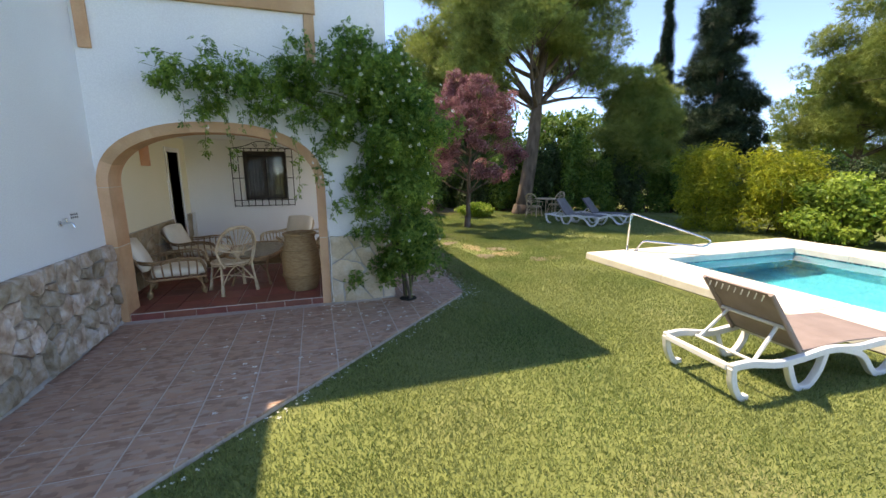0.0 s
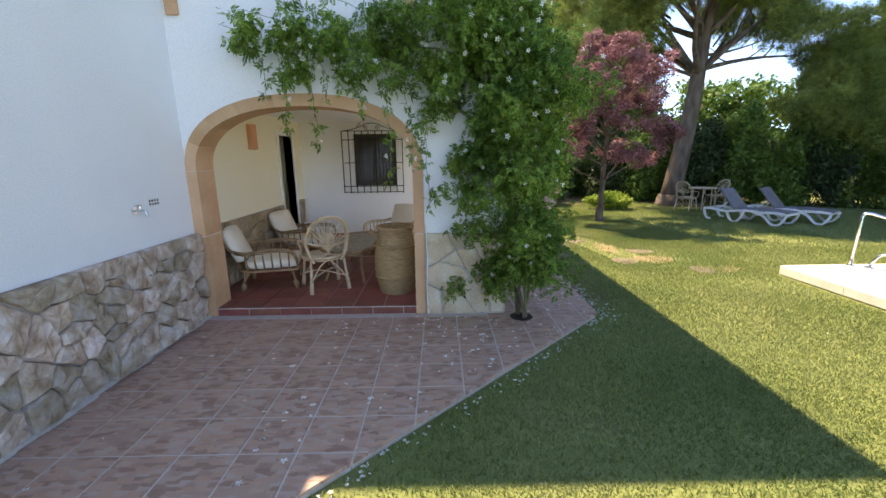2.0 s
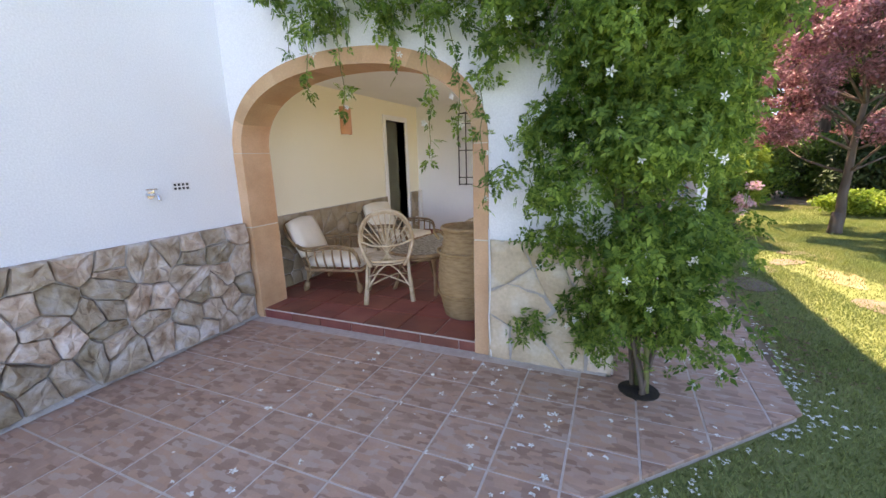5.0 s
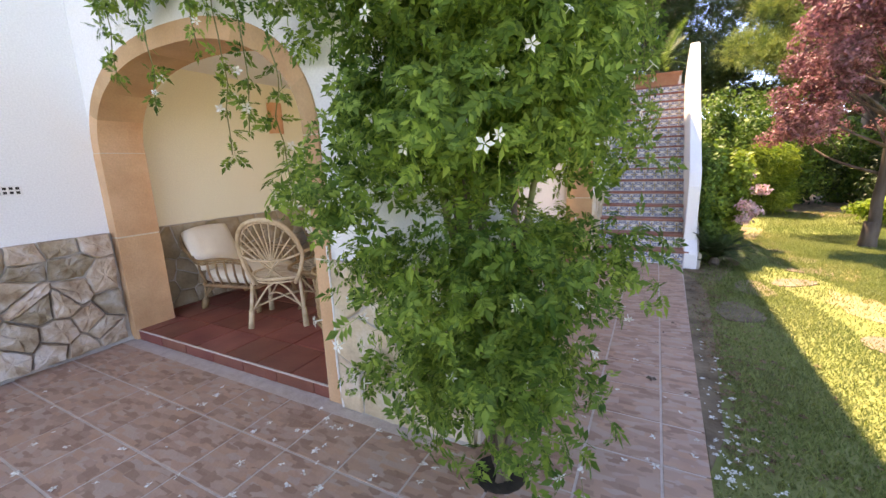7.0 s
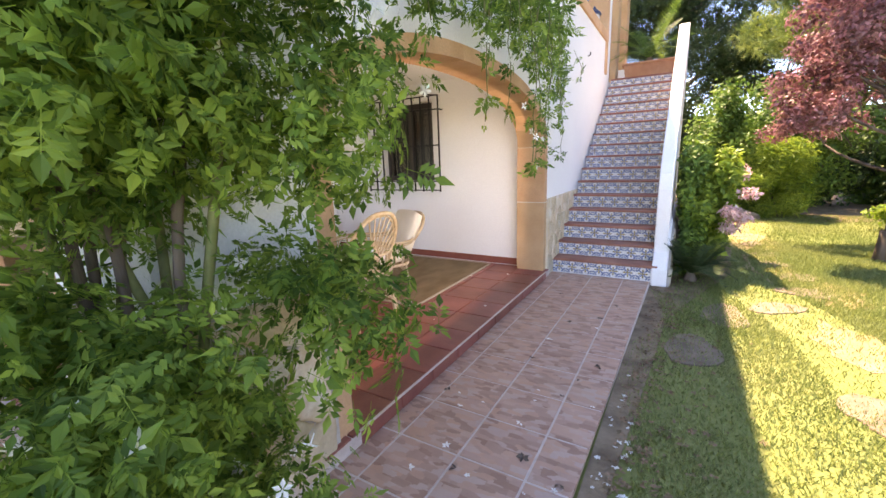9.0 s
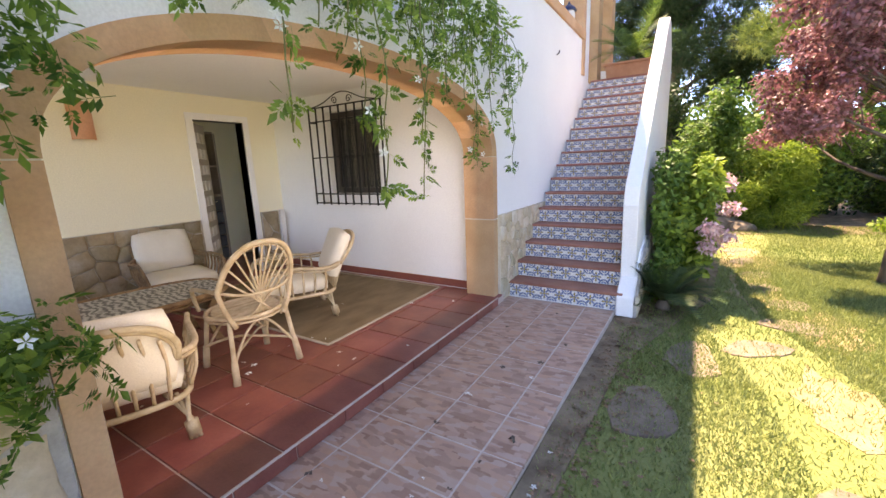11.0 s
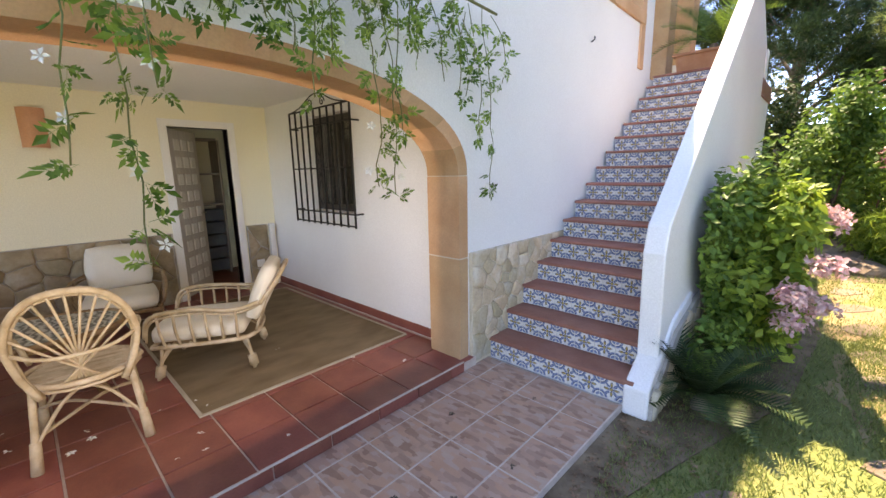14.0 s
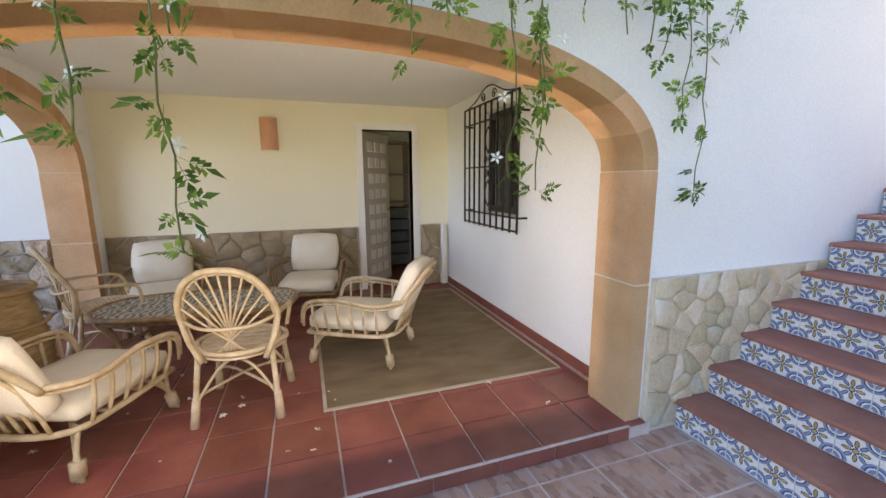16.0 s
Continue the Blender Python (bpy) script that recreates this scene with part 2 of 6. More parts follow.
# ---- mesh building ----
class Geo:
    """Gathers vertices and faces for one mesh."""

    def __init__(self):
        self.v, self.f, self.m = [], [], []

    def add(self, verts, faces, slot=0):
        k = len(self.v)
        self.v += [tuple(p) for p in verts]
        self.f += [tuple(i + k for i in f) for f in faces]
        self.m += [slot] * len(faces)
        return self

    def box(self, lo, hi, slot=0):
        (a, b, c), (d, e, g) = lo, hi
        return self.add([(a, b, c), (d, b, c), (d, e, c), (a, e, c), (a, b, g), (d, b, g), (d, e, g), (a, e, g)],
                        [(3, 2, 1, 0), (4, 5, 6, 7), (0, 1, 5, 4), (1, 2, 6, 5), (2, 3, 7, 6), (3, 0, 4, 7)], slot)

    def prism(self, poly, fn, d0, d1, bevel=0.0, slot=0, shrink=0.0):
        """poly: counter-clockwise (u, w) pairs; fn(u, w, d) gives the place. The d1 end is bevelled."""
        n = len(poly)
        cu, cw = sum(p[0] for p in poly) / n, sum(p[1] for p in poly) / n
        rings = [(d0, 0.0)]
        if bevel:
            rings += [(d1 - bevel, 0.0), (d1, bevel)]
        else:
            rings += [(d1, 0.0)]
        verts = []
        for d, s in rings:
            for u, w in poly:
                r = max(math.hypot(u - cu, w - cw), 1e-6)
                k = max(1 - s / r, 0.2)
                verts.append(fn(cu + (u - cu) * k, cw + (w - cw) * k, d))
        faces = [tuple(range(n))[::-1], tuple(range((len(rings) - 1) * n, len(rings) * n))]
        for a in range(len(rings) - 1):
            faces += [(a * n + i, a * n + (i + 1) % n, (a + 1) * n + (i + 1) % n, (a + 1) * n + i) for i in range(n)]
        return self.add(verts, faces, slot)

    def tube(self, pts, r, n=6, slot=0, closed=False):
        """A round rod through pts; r is one radius or one for each point."""
        pts = [Vector(p) for p in pts]
        rs = r if isinstance(r, (list, tuple)) else [r] * len(pts)
        verts, prev = [], None
        for i, p in enumerate(pts):
            a = pts[(i - 1) % len(pts)] if (i or closed) else p
            b = pts[(i + 1) % len(pts)] if (i < len(pts) - 1 or closed) else p
            d = (b - a).normalized()
            s = d.orthogonal().normalized() if prev is None else (prev - d * prev.dot(d)).normalized()
            prev = s
            q = d.cross(s)
            verts += [p + (s * math.cos(k * math.tau / n) + q * math.sin(k * math.tau / n)) * rs[i] for k in range(n)]
        m = len(pts)
        faces = [(i * n + k, i * n + (k + 1) % n, ((i + 1) % m) * n + (k + 1) % n, ((i + 1) % m) * n + k)
                 for i in range(m if closed else m - 1) for k in range(n)]
        if not closed:
            faces += [tuple(range(n))[::-1], tuple(range((m - 1) * n, m * n))]
        return self.add(verts, faces, slot)

    def lathe(self, profile, n=20, centre=(0, 0, 0), slot=0):
        c = Vector(centre)
        verts = [c + Vector((r * math.cos(k * math.tau / n), r * math.sin(k * math.tau / n), z)) for r, z in profile for k in range(n)]
        faces = [(i * n + k, i * n + (k + 1) % n, (i + 1) * n + (k + 1) % n, (i + 1) * n + k) for i in range(len(profile) - 1) for k in range(n)]
        faces += [tuple(range(n))[::-1], tuple(range((len(profile) - 1) * n, len(profile) * n))]
        return self.add(verts, faces, slot)

    def mesh(self, name, *mats, smooth=False):
        me = bpy.data.meshes.new(name)
        me.from_pydata(self.v, [], self.f)
        for m in mats:
            me.materials.append(m)
        if len(mats) > 1:
            me.polygons.foreach_set("material_index", self.m)
        if smooth:
            me.polygons.foreach_set("use_smooth", [True] * len(me.polygons))
        me.update()
        return me


def link(name, me, parent=None, label="", at=None):
    ob = new(name, me)
    if parent is not None:
        ob.parent = parent
    if at is not None:
        ob.matrix_basis = at
    if label:
        ob["label"] = label
    return ob


def part(name, g, material, parent, label="", smooth=False, bevel=0.0, at=None):
    ob = link(name, g.mesh(name, *(material if isinstance(material, tuple) else (material,)), smooth=smooth), parent, label, at)
    if bevel:
        md = ob.modifiers.new("bevel", "BEVEL")
        md.width, md.segments, md.limit_method = bevel, 2, "ANGLE"
    return ob


def thing(name, label, category, at=None, group="", kind=""):
    ob = new(name)
    if at is not None:
        ob.matrix_basis = at
    return tagged(ob, label, category, group, kind)


def structure(name, g, material, label="", smooth=False, bevel=0.0):
    ob = part(name, g, material, None, smooth=smooth, bevel=bevel)
    return tagged(ob, label, "", "", "structure")


def soft_box(g, lo, hi, r, slot=0, puff=0.0, n=4):
    """A cushion-like box with rounded edges and bulging faces."""
    lo, hi = Vector(lo), Vector(hi)
    c, h = (lo + hi) / 2, (hi - lo) / 2
    verts, faces, idx = [], [], {}

    def vid(p):
        key = tuple(round(x, 4) for x in p)
        if key not in idx:
            idx[key] = len(verts)
            q = Vector([max(-1, min(1, x)) for x in p])
            inner = Vector([q[i] * (h[i] - r) for i in range(3)])
            d = Vector([q[i] ** 5 for i in range(3)])
            d = d.normalized() * r
            w = [(1 - q[i] ** 2) for i in range(3)]
            b = Vector([q[i] ** 3 * puff * w[(i + 1) % 3] * w[(i + 2) % 3] for i in range(3)])
            verts.append(c + inner + d + b)
        return idx[key]
    for ax in range(3):
        for s in (-1, 1):
            for i in range(n * 2):
                for j in range(n * 2):
                    quad = []
                    for a, b in ((i, j), (i + 1, j), (i + 1, j + 1), (i, j + 1)):
                        p = [0, 0, 0]
                        p[ax], p[(ax + 1) % 3], p[(ax + 2) % 3] = s, a / n - 1, b / n - 1
                        quad.append(vid(p))
                    faces.append(tuple(quad if s > 0 else quad[::-1]))
    return g.add(verts, faces, slot)


def clip(poly, a, b, c):
    """The part of a polygon where a*u + b*w <= c."""
    out = []
    for i, p in enumerate(poly):
        q = poly[(i + 1) % len(poly)]
        dp, dq = a * p[0] + b * p[1] - c, a * q[0] + b * q[1] - c
        if dp <= 0:
            out.append(p)
        if dp * dq < 0:
            k = dp / (dp - dq)
            out.append((p[0] + (q[0] - p[0]) * k, p[1] + (q[1] - p[1]) * k))
    return out


def stones(parent, fn, w, h, size, material, gap=0.012, proud=0.03, seed=1, name="stone", limit=None):
    """Irregular stones that fill a panel of w by h; fn(u, v, d) gives the place. limit(u, v): whether a stone stands there."""
    rnd = random.Random(seed)
    nu, nv = max(1, round(w / size)), max(1, round(h / (size * 0.72)))
    seeds = []
    for j in range(nv):
        for i in range(nu):
            seeds.append(((i + 0.5 + 0.5 * (j % 2) - 0.25 + rnd.uniform(-0.47, 0.47)) * w / nu, (j + 0.5 + rnd.uniform(-0.45, 0.45)) * h / nv))
    seeds = [p for p in seeds if rnd.random() < 0.86]
    for a, (u, v) in enumerate(seeds):
        poly = [(0, 0), (w, 0), (w, h), (0, h)]
        for b, (p, q) in enumerate(seeds):
            if a != b and abs(p - u) < size * 3:
                du, dv = p - u, q - v
                ln = math.hypot(du, dv)
                poly = clip(poly, du / ln, dv / ln, (du * (p + u) + dv * (q + v)) / 2 / ln - gap)
                if len(poly) < 3:
                    break
        if len(poly) < 3 or (limit and not limit(u, v)):
            continue
        rough = []
        for i, p in enumerate(poly):
            q = poly[(i + 1) % len(poly)]
            rough.append((p[0] + rnd.uniform(-1, 1) * gap * 0.7, p[1] + rnd.uniform(-1, 1) * gap * 0.7))
            m = int(math.hypot(q[0] - p[0], q[1] - p[1]) / (size * 0.28))
            for e in range(1, m + 1):
                k = (e + rnd.uniform(-0.25, 0.25)) / (m + 1)
                rough.append((p[0] * (1 - k) + q[0] * k + rnd.uniform(-1, 1) * gap * 1.5, p[1] * (1 - k) + q[1] * k + rnd.uniform(-1, 1) * gap * 1.5))
        d = proud * rnd.uniform(0.55, 1.45)
        lean = min(0.16, proud * 3.8)
        tu, tv = rnd.uniform(-lean, lean), rnd.uniform(-lean, lean)
        cu, cv, n = sum(p[0] for p in rough) / len(rough), sum(p[1] for p in rough) / len(rough), len(rough)
        verts = []
        for k, e, jag in ((1.0, -0.012, 0.0), (0.99, d * 0.45, 0.004), (0.90, d * 0.92, 0.007), (0.50, d * 1.04, 0.010)):
            for p in rough:
                s, t = cu + (p[0] - cu) * k, cv + (p[1] - cv) * k
                lift = ((s - cu) * tu + (t - cv) * tv + rnd.uniform(-1, 1) * min(jag, d * 0.3)) if e > 0 else 0
                verts.append(fn(min(max(s, 0), w), min(max(t, 0), h), max(e + lift, -0.012)))
        verts.append(fn(cu, cv, d * rnd.uniform(0.95, 1.15)))
        faces = [(q * n + i, q * n + (i + 1) % n, (q + 1) * n + (i + 1) % n, (q + 1) * n + i) for q in range(3) for i in range(n)]
        faces += [(3 * n + i, 3 * n + (i + 1) % n, 4 * n) for i in range(n)]
        g = Geo().add(verts, faces)
        part(name, g, material, parent, smooth=proud < 0.03)


# ---- foliage ----
RNG = np.random.default_rng(7)


def leaves(name, centres, radii, count, size, material, parent=None, shape="leaf", droop=0.0, label="", fill=0.45, up=0.5):
    """A crown of many leaves in clumps. centres: n x 3, radii: n x 3; count: leaves in all."""
    centres, radii = np.array(centres, float), np.array(radii, float)
    wts = np.cbrt(radii.prod(1)) ** 2
    pick = RNG.choice(len(centres), count, p=wts / wts.sum())
    d = RNG.normal(size=(count, 3))
    d /= np.linalg.norm(d, axis=1)[:, None]
    k = fill + (1 - fill) * RNG.random(count) ** 0.6
    k *= 1 + 0.14 * RNG.normal(size=count)
    pos = centres[pick] + d * k[:, None] * radii[pick]
    nrm = d + RNG.normal(scale=0.7, size=(count, 3)) + np.array([0, 0, up])
    nrm /= np.linalg.norm(nrm, axis=1)[:, None]
    tan = np.cross(nrm, RNG.normal(size=(count, 3)))
    tan[:, 2] -= droop
    tan /= np.linalg.norm(tan, axis=1)[:, None]
    bi = np.cross(nrm, tan)
    bi /= np.linalg.norm(bi, axis=1)[:, None]
    s = size * (0.6 + 0.8 * RNG.random(count))
    if shape == "leaf":
        plan = [(0, 0, 0), (0.45, 0.30, 0.05), (1, 0, -0.06), (0.45, -0.30, 0.05)]
        fc = [(0, 1, 2, 3)]
    elif shape == "blade":
        plan = [(0, 0, 0), (0.4, 0.09, 0.03), (1, 0, -0.1), (0.4, -0.09, 0.03)]
        fc = [(0, 1, 2, 3)]
    elif shape == "needles":
        plan, fc = [], []
        for q in range(7):
            a, e = q * 2.4, 0.25 + 0.11 * q
            x, y, z = math.cos(a) * e, math.sin(a) * e, 1 - e * 0.5
            b = len(plan)
            plan += [(0, 0.035, 0), (0.02, -0.035, 0), (x, y, z)]
            fc.append((b, b + 1, b + 2))
    else:
        plan, fc = [], []
        for q in range(7):
            x, sd = 0.18 + 0.13 * (q // 2 + 1 if q < 6 else 4), (0 if q == 6 else (1 if q % 2 else -1))
            b, w = len(plan), 0.11
            if sd:
                plan += [(x - 0.02, 0.01 * sd, 0), (x - 0.01, 0.16 * sd, 0.03), (x + 0.13, 0.31 * sd, -0.02), (x + 0.15, 0.13 * sd, 0.0)]
            else:
                plan += [(x - 0.08, 0, 0), (x + 0.12, w, 0.02), (x + 0.42, 0, -0.05), (x + 0.12, -w, 0.02)]
            fc.append((b, b + 1, b + 2, b + 3))
        b = len(plan)
        plan += [(0, 0.008, 0), (0, -0.008, 0), (0.66, -0.005, 0), (0.66, 0.005, 0)]
        fc.append((b, b + 1, b + 2, b + 3))
    plan = np.array(plan)
    v = pos[:, None, :] + s[:, None, None] * (plan[None, :, 0, None] * tan[:, None, :] + plan[None, :, 1, None] * bi[:, None, :] + plan[None, :, 2, None] * nrm[:, None, :])
    nv = len(plan)
    f = (np.arange(count) * nv)[:, None, None] + np.array(fc)[None]
    me = bpy.data.meshes.new(name)
    me.from_pydata(v.reshape(-1, 3), [], f.reshape(-1, len(fc[0])))
    me.materials.append(material)
    me.update()
    ob = link(name, me, parent, label)
    return ob


def limb(g, a, b, r0, r1, rnd, bend=0.12, n=7, seg=6):
    a, b = Vector(a), Vector(b)
    ln = (b - a).length
    off = Vector((rnd.uniform(-1, 1), rnd.uniform(-1, 1), rnd.uniform(-0.4, 0.6))) * bend * ln
    pts = [a.lerp(b, i / seg) + off * math.sin(math.pi * i / seg) + Vector((rnd.uniform(-1, 1), rnd.uniform(-1, 1), 0)) * r0 * 0.25 * (0 < i < seg) for i in range(seg + 1)]
    g.tube(pts, [r0 + (r1 - r0) * i / seg for i in range(seg + 1)], n)
    return pts


def tree(name, label, at, height, trunk_r, lean, clumps, count, size, material, shape, seed, limb_from=0.35, droop=0.0, bare=(), up=0.5, fill=0.45):
    """clumps: list of (x, y, z, rx, ry, rz) round the foot. Limbs run from the trunk to each clump."""
    rnd = random.Random(seed)
    t = thing(name, label, "tree", pose(*at))
    g = Geo()
    top = Vector((lean[0], lean[1], height))
    trunk = limb(g, (0, 0, -0.1), top, trunk_r, trunk_r * 0.25, rnd, 0.03, 10, 9)
    g.tube([(0, 0, -0.12), (0, 0, 0.12), (0, 0, 0.4)], [trunk_r * 1.5, trunk_r * 1.2, trunk_r], 10)
    part("trunk", g, BARK, t, smooth=True)
    for c in clumps:
        g = Geo()
        k = min(0.95, max(limb_from, (c[2] - 0.25 * c[5]) / height * 0.8))
        p = trunk[min(9, int(k * 9))]
        end = Vector(c[:3])
        limb(g, p, end, trunk_r * 0.32, trunk_r * 0.06, rnd, 0.1)
        for _ in range(4):
            e = end + Vector([rnd.uniform(-0.8, 0.8) * c[3 + i] for i in range(3)])
            limb(g, p.lerp(end, rnd.uniform(0.4, 0.9)), e, trunk_r * 0.10, trunk_r * 0.02, rnd, 0.12, 5, 4)
        part("limb", g, BARK, t, smooth=True)
    for a, b, r in bare:
        g = Geo()
        pts = limb(g, a, b, r, r * 0.25, rnd, 0.08)
        for q in pts[2:]:
            limb(g, q, q + Vector((rnd.uniform(-0.6, 0.6), rnd.uniform(-0.6, 0.6), rnd.uniform(-0.2, 0.7))), r * 0.35, r * 0.08, rnd, 0.1, 5, 4)
        part("limb", g, BARK, t, smooth=True)
    cs, rs = [], []
    for c in clumps:
        for _ in range(9):
            q = Vector((rnd.gauss(0, 1), rnd.gauss(0, 1), rnd.gauss(0, 1))).normalized() * rnd.uniform(0.45, 0.95)
            f = rnd.uniform(0.28, 0.5)
            cs.append([c[i] + q[i] * c[3 + i] for i in range(3)])
            rs.append([c[3 + i] * f for i in range(3)])
    leaves("crown", cs, rs, count, size, material, t, shape, droop, up=up, fill=fill)
    return t


def shrub(name, label, at, r, count, size, material, shape="leaf", seed=1, category="shrub", droop=0.0, lumps=26, stems=7, up=0.5):
    rnd = random.Random(seed)
    t = thing(name, label, category, pose(*at))
    cs, rs = [], []
    for _ in range(lumps):
        a, q = rnd.uniform(0, math.tau), rnd.uniform(0.25, 0.9)
        z = rnd.uniform(0.12, 0.92)
        w = math.sqrt(max(0.1, 1 - (z * 1.0 - 0.35) ** 2 * 1.6)) * q
        cs.append([math.cos(a) * w * r[0] * 0.8, math.sin(a) * w * r[1] * 0.8, z * r[2] * 0.95])
        f = rnd.uniform(0.2, 0.38)
        rs.append([r[0] * f, r[1] * f, r[2] * f * 0.62])
    for i in range(stems):
        g = Geo()
        c = cs[i % len(cs)]
        limb(g, (rnd.uniform(-0.2, 0.2) * r[0], rnd.uniform(-0.2, 0.2) * r[1], -0.04), c, 0.02, 0.006, rnd, 0.12, 5, 5)
        part("stem", g, BARK, t, smooth=True)
    leaves("crown", cs, rs, count, size, material, t, shape, droop, up=up)
    return t

# ---- ground and lawn ----
LAWN = -0.06
g = Geo()
PX0, PX1, PY0, PY1 = 6.15, 12.0, -3.0, 7.7          # pool coping, outer edge
big = 260.0
for lo, hi in (((-big, -big), (PX0 + 0.1, big)), ((PX1 - 0.1, -big), (big, big)), ((PX0 + 0.1, PY1 - 0.1), (PX1 - 0.1, big)), ((PX0 + 0.1, -big), (PX1 - 0.1, PY0 + 0.1))):
    g.add([(lo[0], lo[1], LAWN), (hi[0], lo[1], LAWN), (hi[0], hi[1], LAWN), (lo[0], hi[1], LAWN)], [(0, 1, 2, 3)])
structure("ground", g, GRASS_GROUND, "sunlit clipped lawn, yellow green with dry patches")


def edge_x(y):
    """Outer edge of the paving: along the strip, then on the slant."""
    return 2.84 + (y - 6.17) * 0.017 if y > 6.17 else 2.84 - (6.17 - y) * 1.03


def lawn_blades(count, x0, x1, y0, y1, h, seed):
    r = np.random.default_rng(seed)
    x, y = r.uniform(x0, x1, count), r.uniform(y0, y1, count)
    bare = np.array([noise.noise((a * 0.9, b * 0.9, 3.0)) for a, b in zip(x, y)])
    lim = np.where(y > 6.17, 2.85 + (y - 6.17) * 0.017, 2.85 - (6.17 - y) * 1.03)
    keep = (x > lim) & ~((y > 6.6) & (x < 3.0 + 0.22 * bare)) & ~((y > 10.4) & (x < 3.22 + 0.2 * bare)) & ~((y > 8.0) & (x < 3.5) & (r.random(count) < 0.35)) & ~((x > PX0) & (y < PY1)) & (r.random(count) < 0.85 + bare * 0.6)
    path = np.abs(x - (4.05 + 0.35 * np.sin(y * 0.9))) < 0.32
    keep &= ~(path & (y > 8.6) & (y < 16) & (r.random(count) < 0.75))
    x, y = x[keep], y[keep]
    n = len(x)
    a, hh = r.uniform(0, math.tau, n), h * (0.5 + r.random(n))
    w = 0.003 + 0.0025 * r.random(n)
    lx, ly = r.normal(scale=0.5, size=n) * hh, r.normal(scale=0.5, size=n) * hh
    v = np.empty((n, 3, 3))
    v[:, 0] = np.c_[x - np.cos(a) * w, y - np.sin(a) * w, np.full(n, LAWN)]
    v[:, 1] = np.c_[x + np.cos(a) * w, y + np.sin(a) * w, np.full(n, LAWN)]
    v[:, 2] = np.c_[x + lx, y + ly, LAWN + hh]
    me = bpy.data.meshes.new("grass")
    me.from_pydata(v.reshape(-1, 3), [], np.arange(n * 3).reshape(-1, 3))
    me.materials.append(GRASS)
    return tagged(link("grass", me), "short mown lawn grass, yellowish green", "grass", kind="stuff")


lawn_blades(430000, -0.2, 6.1, 0.6, 9.5, 0.025, 3)
lawn_blades(170000, 2.8, 6.6, 9.5, 14.0, 0.032, 4)
lawn_blades(70000, 2.8, 9.5, 14.0, 17.5, 0.04, 6)
lawn_blades(35000, 6.6, 9.5, 9.5, 14.0, 0.04, 7)
lawn_blades(45000, 6.1, 12.0, 7.7, 9.5, 0.035, 8)
lawn_blades(30000, 9.5, 14.0, 7.7, 16.5, 0.05, 5)

# earth bed beside the paving and the stair
g = Geo()
bed = [(2.86, 6.6), (2.95, 6.9), (3.02, 7.9), (3.08, 8.8), (3.12, 9.6), (3.40, 10.5), (3.75, 11.5), (3.9, 13.2), (3.7, 15.2), (2.9, 15.2), (2.9, 10.5)]
g.prism(bed, lambda u, w, d: (u, w, d), LAWN - 0.02, LAWN + 0.012)
structure("ground_bed", g, DIRT, "dark dry earth bed littered with leaves")

# ---- paving ----
T = 0.345
pave = structure("pavement", Geo().prism([(-1.52, 1.95), (2.82, 6.17), (2.93, 10.62), (1.70, 10.62), (1.70, 6.30), (-1.52, 6.30)], lambda u, w, d: (u, w, d), -0.09, -0.004), GROUT, "grout bed of the tiled terrace")
for i in range(-2, 15):
    for j in range(0, 27):
        x, y = -1.49 + i * T, 1.30 + j * T
        x0, x1, y0, y1 = x + 0.006, x + T - 0.006, y + 0.006, y + T - 0.006
        if x0 < -1.5 or (y1 > 6.23 and x1 < 1.72):
            continue
        poly = [(x0, y0), (x1, y0), (x1, y1), (x0, y1)]
        poly = clip(poly, 1.0, -1.03, 2.84 - 6.17 * 1.03)
        poly = clip(poly, 1.0, -0.017, 2.84 - 6.17 * 0.017) if len(poly) > 2 else poly
        poly = clip(poly, 0.0, 1.0, 10.6) if len(poly) > 2 else poly
        poly = clip(poly, 0.0, 1.0, 6.225) if len(poly) > 2 and x0 < 1.6 else poly
        poly = clip(poly, -1.0, 0.0, -1.815) if len(poly) > 2 and y0 > 6.2 else poly
        if len(poly) < 3 or abs(sum(a[0] * b[1] - b[0] * a[1] for a, b in zip(poly, poly[1:] + poly[:1]))) < 0.002:
            continue
        cx, cy = x + T / 2, y + T / 2
        tile = Geo().prism([(u - cx, w - cy) for u, w in poly], lambda u, w, d: (u, w, d), -0.02, 0.0, bevel=0.003)
        part("tile", tile, PAVING, pave, at=pose(cx, cy, random.uniform(-0.0015, 0.001)))
# mortar kerb along the foot of the long wall
kerb = Geo()
for i in range(40):
    y = -1.5 + i * 0.193
    w0 = 0.05 + 0.012 * math.sin(i * 1.7)
    kerb.add([(-1.5, y, 0.06), (-1.5 + w0, y, 0.004), (-1.5 + w0 + 0.01, y + 0.193, 0.004), (-1.5, y + 0.193, 0.07), (-1.5, y, -0.1), (-1.5, y + 0.193, -0.1)], [(0, 1, 2, 3), (0, 4, 1), (2, 5, 3)])
structure("trim_kerb", kerb, MORTAR, "grey mortar fillet at the foot of the wall")

# ---- house walls ----
HT = 5.58
XA, YB, XC, TH = -1.5, 6.23, 1.78, 0.30
FLOOR, CEIL = 0.09, 2.43
XIN0, XIN1, YIN0, YIN1 = -1.71, XC - TH, YB + TH, 10.42


def curve(u, c, half, spring, rise):
    q = min(1.0, abs((u - c) / half))
    return spring + rise * (1 - q ** 2.3) ** (1 / 2.3)


